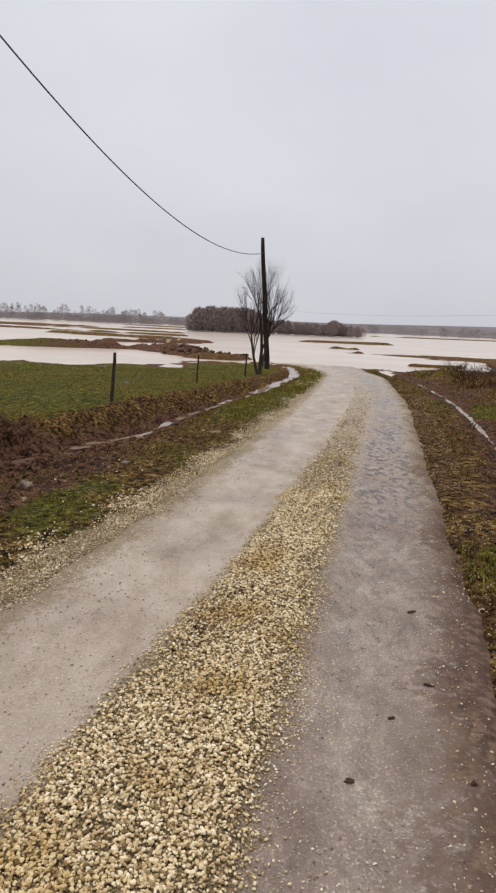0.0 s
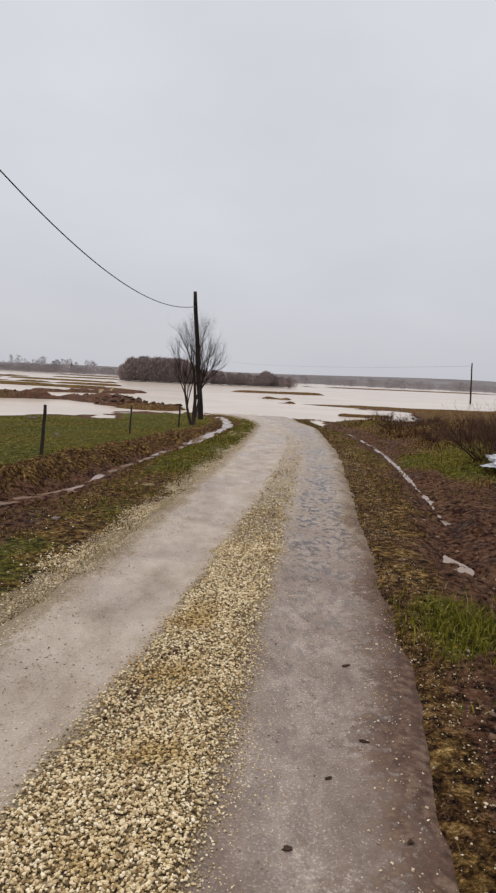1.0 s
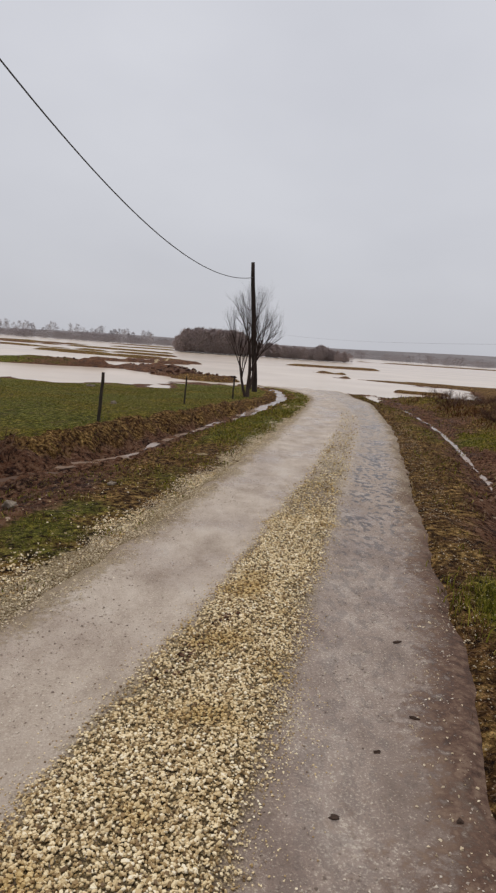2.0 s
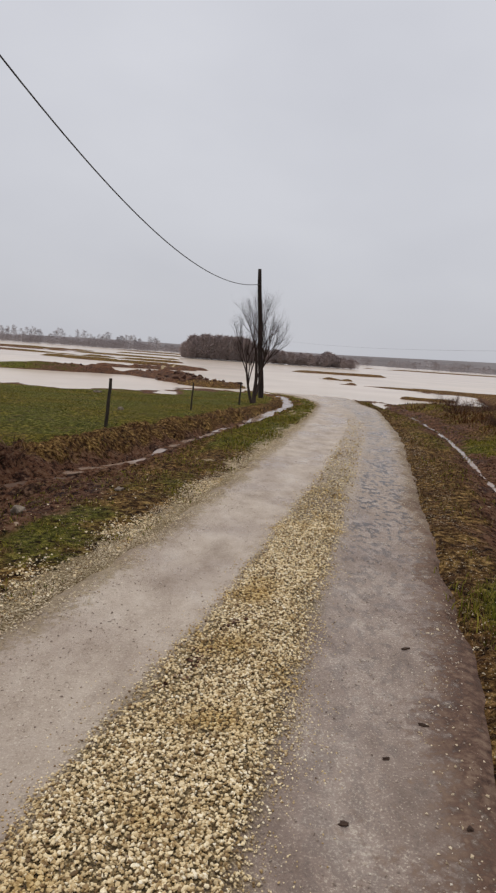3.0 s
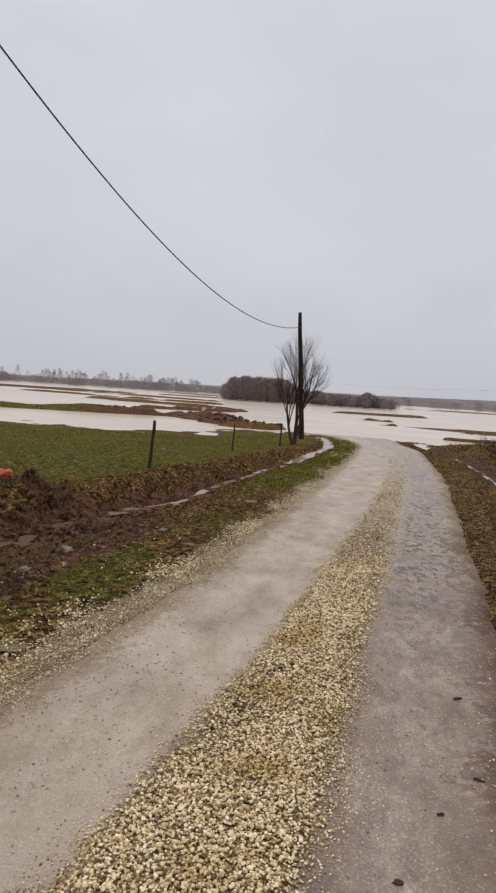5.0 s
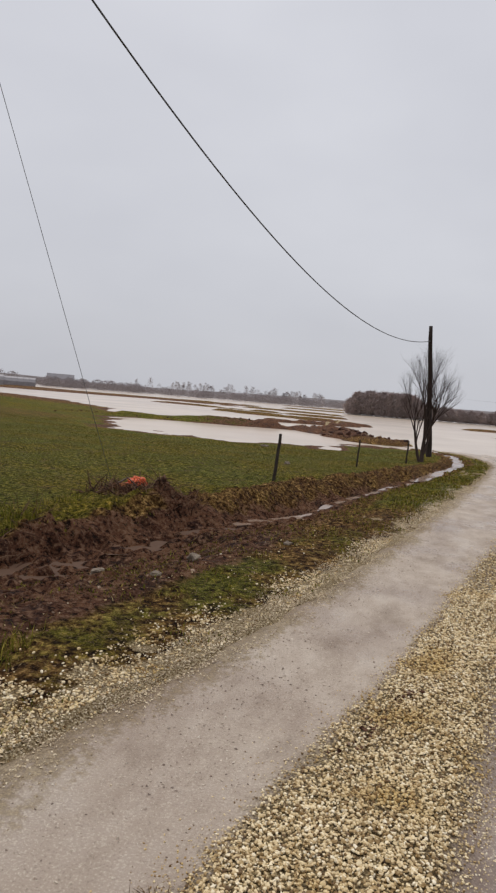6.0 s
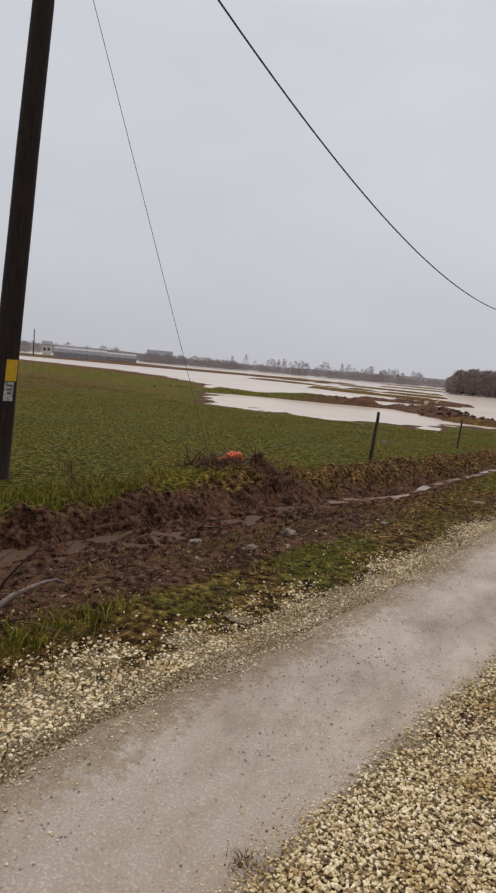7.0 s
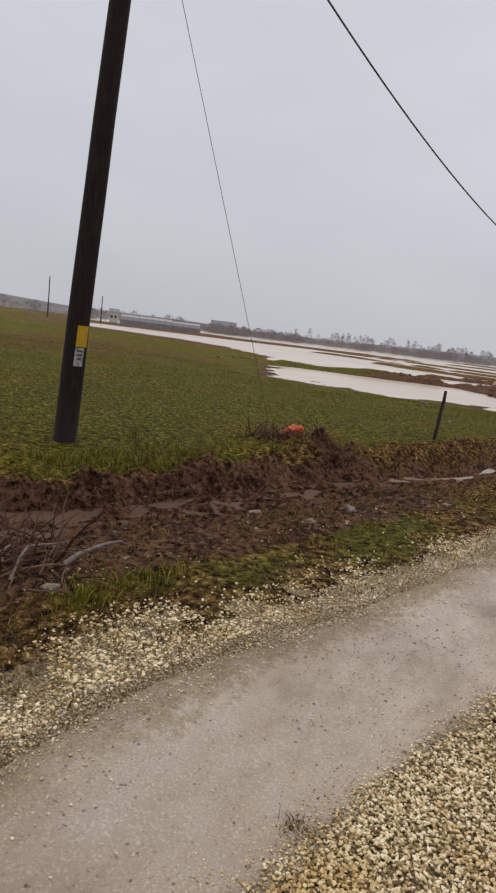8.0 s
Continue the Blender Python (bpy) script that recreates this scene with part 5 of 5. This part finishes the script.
for sel, label, grains, seed in ((~picked & (y > 1.0) & (y < 5.0), "yellowish crushed limestone along the middle of the track", False, 31), ((y >= 5.0) | (y <= 1.0), "thinner crushed limestone along the middle of the track", True, 43)):
    pebbles("gravel", x[sel], y[sel], z[sel], size[sel], PEBBLE, label, 0.75, seed, grains=grains)

# loose stones along the edges of the track
x, y = strew(200000, 1.2, 9.0, -3.6, 0.4, lambda x, y, q: np.clip(q[3] * 0.95 + 0.02 * (q[4] < 1.3), 0, 1) * (q[4] > -0.02) * (0.04 + 0.96 * clump(x, y, 0.55, 83)) * np.interp(y, (0, 5, 9), (1, 0.8, 0.4)), 113, 1.1)
size = 0.0052 + 0.0072 * r_size.random(len(x)) ** 1.8
pebbles("verge_gravel", x, y, lay(x, y)[0] + size * 0.3, size, PEBBLE, "pale loose stones scattered along the verge", 0.75, 32)
x, y = strew(26000, 1.2, 12.0, -3.4, 0.6, lambda x, y, q: (q[4] > -0.13) * (q[4] < 0.25) * (0.3 + 0.7 * clump(x, y, 0.3, 84)), 114, 1.1)
size = 0.004 + 0.006 * r_size.random(len(x)) ** 2
zz = np.maximum(lay(x, y)[0] - 0.07 * step(-(at_y(EDGE_L, y) - x), 0.02, 0.22), track_height(x, y, road_v(x, y))[0] * (road_v(x, y) > 0.0) - (road_v(x, y) <= 0.0))
pebbles("verge_gravel", x, y, zz + size * 0.3, size, PEBBLE, "pale loose stones at the edge of the track", 0.75, 33)
x, y = strew(30000, 1.2, 16.0, 0.8, 4.6, lambda x, y, q: (q[5] > -0.42) * (q[5] < 0.35) * (0.25 + 0.75 * clump(x, y, 0.3, 85)), 115, 1.3)
size = 0.0028 + 0.0048 * r_size.random(len(x)) ** 2
zz = np.maximum(lay(x, y)[0] - 0.07 * step(at_y(EDGE_R, y) - x, 0.02, 0.22), track_height(x, y, road_v(x, y))[0] * (road_v(x, y) < 1.0) - (road_v(x, y) >= 1.0))
pebbles("verge_gravel", x, y, zz + size * 0.3, size, FINE, "small stones at the edge of the track", 0.75, 34, grains=True)
# grit that thins out from the verge onto the track
rg = np.random.default_rng(125)
y = 1.0 + 15.0 * rg.random(46000) ** 1.4
x = at_y(EDGE_L, y) - rg.normal(-0.01, 0.14, 46000)
ok = rg.random(46000) < 0.2 + 0.8 * clump(x, y, 0.25, 97)
x, y = x[ok], y[ok]
size = (0.0026 + 0.0046 * r_size.random(len(x)) ** 2) * (1 + 0.03 * y)
zz = np.maximum(lay(x, y)[0] - 0.07 * step(x - at_y(EDGE_L, y), 0.02, 0.22), np.where(road_v(x, y) > 0.0, track_height(x, y, road_v(x, y))[0], -9))
pebbles("verge_gravel", x, y, zz + size * 0.4, size, FINE, "fine pale stones thinning out onto the track", 0.75, 40, grains=True)
# crumbs on the wheel ruts
x, y = strew(52000, 1.0, 9.0, -1.9, 2.6, lambda x, y, q: (q[4] < -0.1) * (q[5] < -0.1) * (0.12 + 0.75 * clump(x, y, 0.5, 86)), 116, 1.2)
size = 0.0020 + 0.0050 * r_size.random(len(x)) ** 2.6
pebbles("road_grit", x, y, track_height(x, y, road_v(x, y))[0] + size * 0.25, size, CRUMB, "small grit lying on the wet wheel ruts", 0.75, 35, grains=True)
# clods of mud in the ditch and on its banks
x, y = strew(36000, 1.8, 20.0, -8.0, 1.5, lambda x, y, q: np.clip(q[2], 0, 1) ** 1.5 * (q[4] > 0.3) * (0.2 + 0.8 * clump(x, y, 0.5, 87)), 117, 1.2)
size = 0.005 + 0.022 * r_size.random(len(x)) ** 3.5
pebbles("mud_clods", x, y, lay(x, y)[0] + size * 0.15, size, CLOD, "dark wet clods of earth in the ditch", 0.5, 36, None, "mud")
x, y = strew(9000, 2.0, 24.0, 1.4, 9.0, lambda x, y, q: np.clip(q[2], 0, 1) ** 1.5 * (q[5] > 0.2) * (0.2 + 0.8 * clump(x, y, 0.5, 88)), 118, 1.4)
size = 0.008 + 0.024 * r_size.random(len(x)) ** 3
pebbles("mud_clods", x, y, lay(x, y)[0] + size * 0.15, size, CLOD, "dark clods of earth beside the track", 0.7, 37, None, "mud")
# clumps of dark debris on the banks out in the flood
x, y = strew(9000, 40, 62, -26, 3, lambda x, y, q: (q[0] > WATER + 0.05) * clump(x, y, 3.0, 89) * (0.2 + 0.5 * step(x, -13, -9)), 119)
size = 0.04 + 0.20 * r_size.random(len(x)) ** 4 * step(x, -13, -8) + 0.08 * r_size.random(len(x)) ** 3
pebbles("bank_debris", x, y, lay(x, y)[0] + size * 0.2, size, BRUSH, "dark clods and debris on the flooded bank", 0.7, 38, None, "mud")

# dead leaves and dark bits caught at the edge of the gravel, and a tuft in the rut
x, y = strew(1500, 2.75, 3.7, -0.45, 0.15, lambda x, y, q: np.exp(-((x - (-0.22 + (y - 3.0) * 0.42)) / 0.06) ** 2) * clump(x, y, 0.15, 93), 121)
size = 0.004 + 0.009 * r_size.random(len(x)) ** 2
pebbles("leaf_litter", x, y, track_height(x, y, road_v(x, y))[0] + size * 0.5 + 0.008, size, CLOD, "dark dead leaves caught at the gravel edge", 0.5, 39, None, "leaves")
x, y = strew(4200, 1.5, 2.0, -1.0, -0.5, lambda x, y, q: np.exp(-(((x + 0.77) / 0.055) ** 2 + ((y - 1.72) / 0.06) ** 2)), 122)
blades("weed_tuft", x, y, 0.034, 0.0028, STRAW, "small withered weed growing in the wheel rut", 1.2, 41)
# moss and weeds among the gravel
x, y = strew(60000, 1.2, 12.0, -0.9, 2.2, lambda x, y, q: step(fbm(x, y, 0.35, 94), 0.12, 0.24) * strip_keep(x, y, q) * 0.25, 123, 1.2)
blades("gravel_weeds", x, y, 0.022, 0.0028 + 0.0004 * y, STRAW, "sparse withered weeds among the gravel", 1.3, 42)
# single stones of the gravel strip, each an object of its own
stone_meshes = []
for s in range(6):
    bm = stone_shape(60 + s, 1)
    me = bpy.data.meshes.new("stone")
    bm.to_mesh(me)
    bm.free()
    me.materials.append(PEBBLE_ONE)
    stone_meshes.append(me)
x, y = strew(105000, 1.2, 6.0, -1.1, 1.3, strip_keep, 111, 1.25)
near = np.where((y > 1.45) & (y < 1.75) & (x > -0.5))[0][:300]
sz = (0.0046 + 0.0056 * np.random.default_rng(9).random(len(x)) ** 1.7)
th = track_height(x[near], y[near], road_v(x[near], y[near]))[0]
pick = random.Random(77)
for i, zz in zip(near, th):
    ob = new("stone", stone_meshes[pick.randrange(6)])
    s = float(sz[i])
    ob.parent = road
    ob.matrix_basis = Matrix.LocRotScale((float(x[i]), float(y[i]), float(zz) + s * 0.4 + 0.008 * pick.random()), Euler((pick.gauss(0, 0.35), pick.gauss(0, 0.35), pick.uniform(0, 6.28))), (s * pick.uniform(0.8, 1.35), s * pick.uniform(0.7, 1.1), s * pick.uniform(0.5, 0.9)))
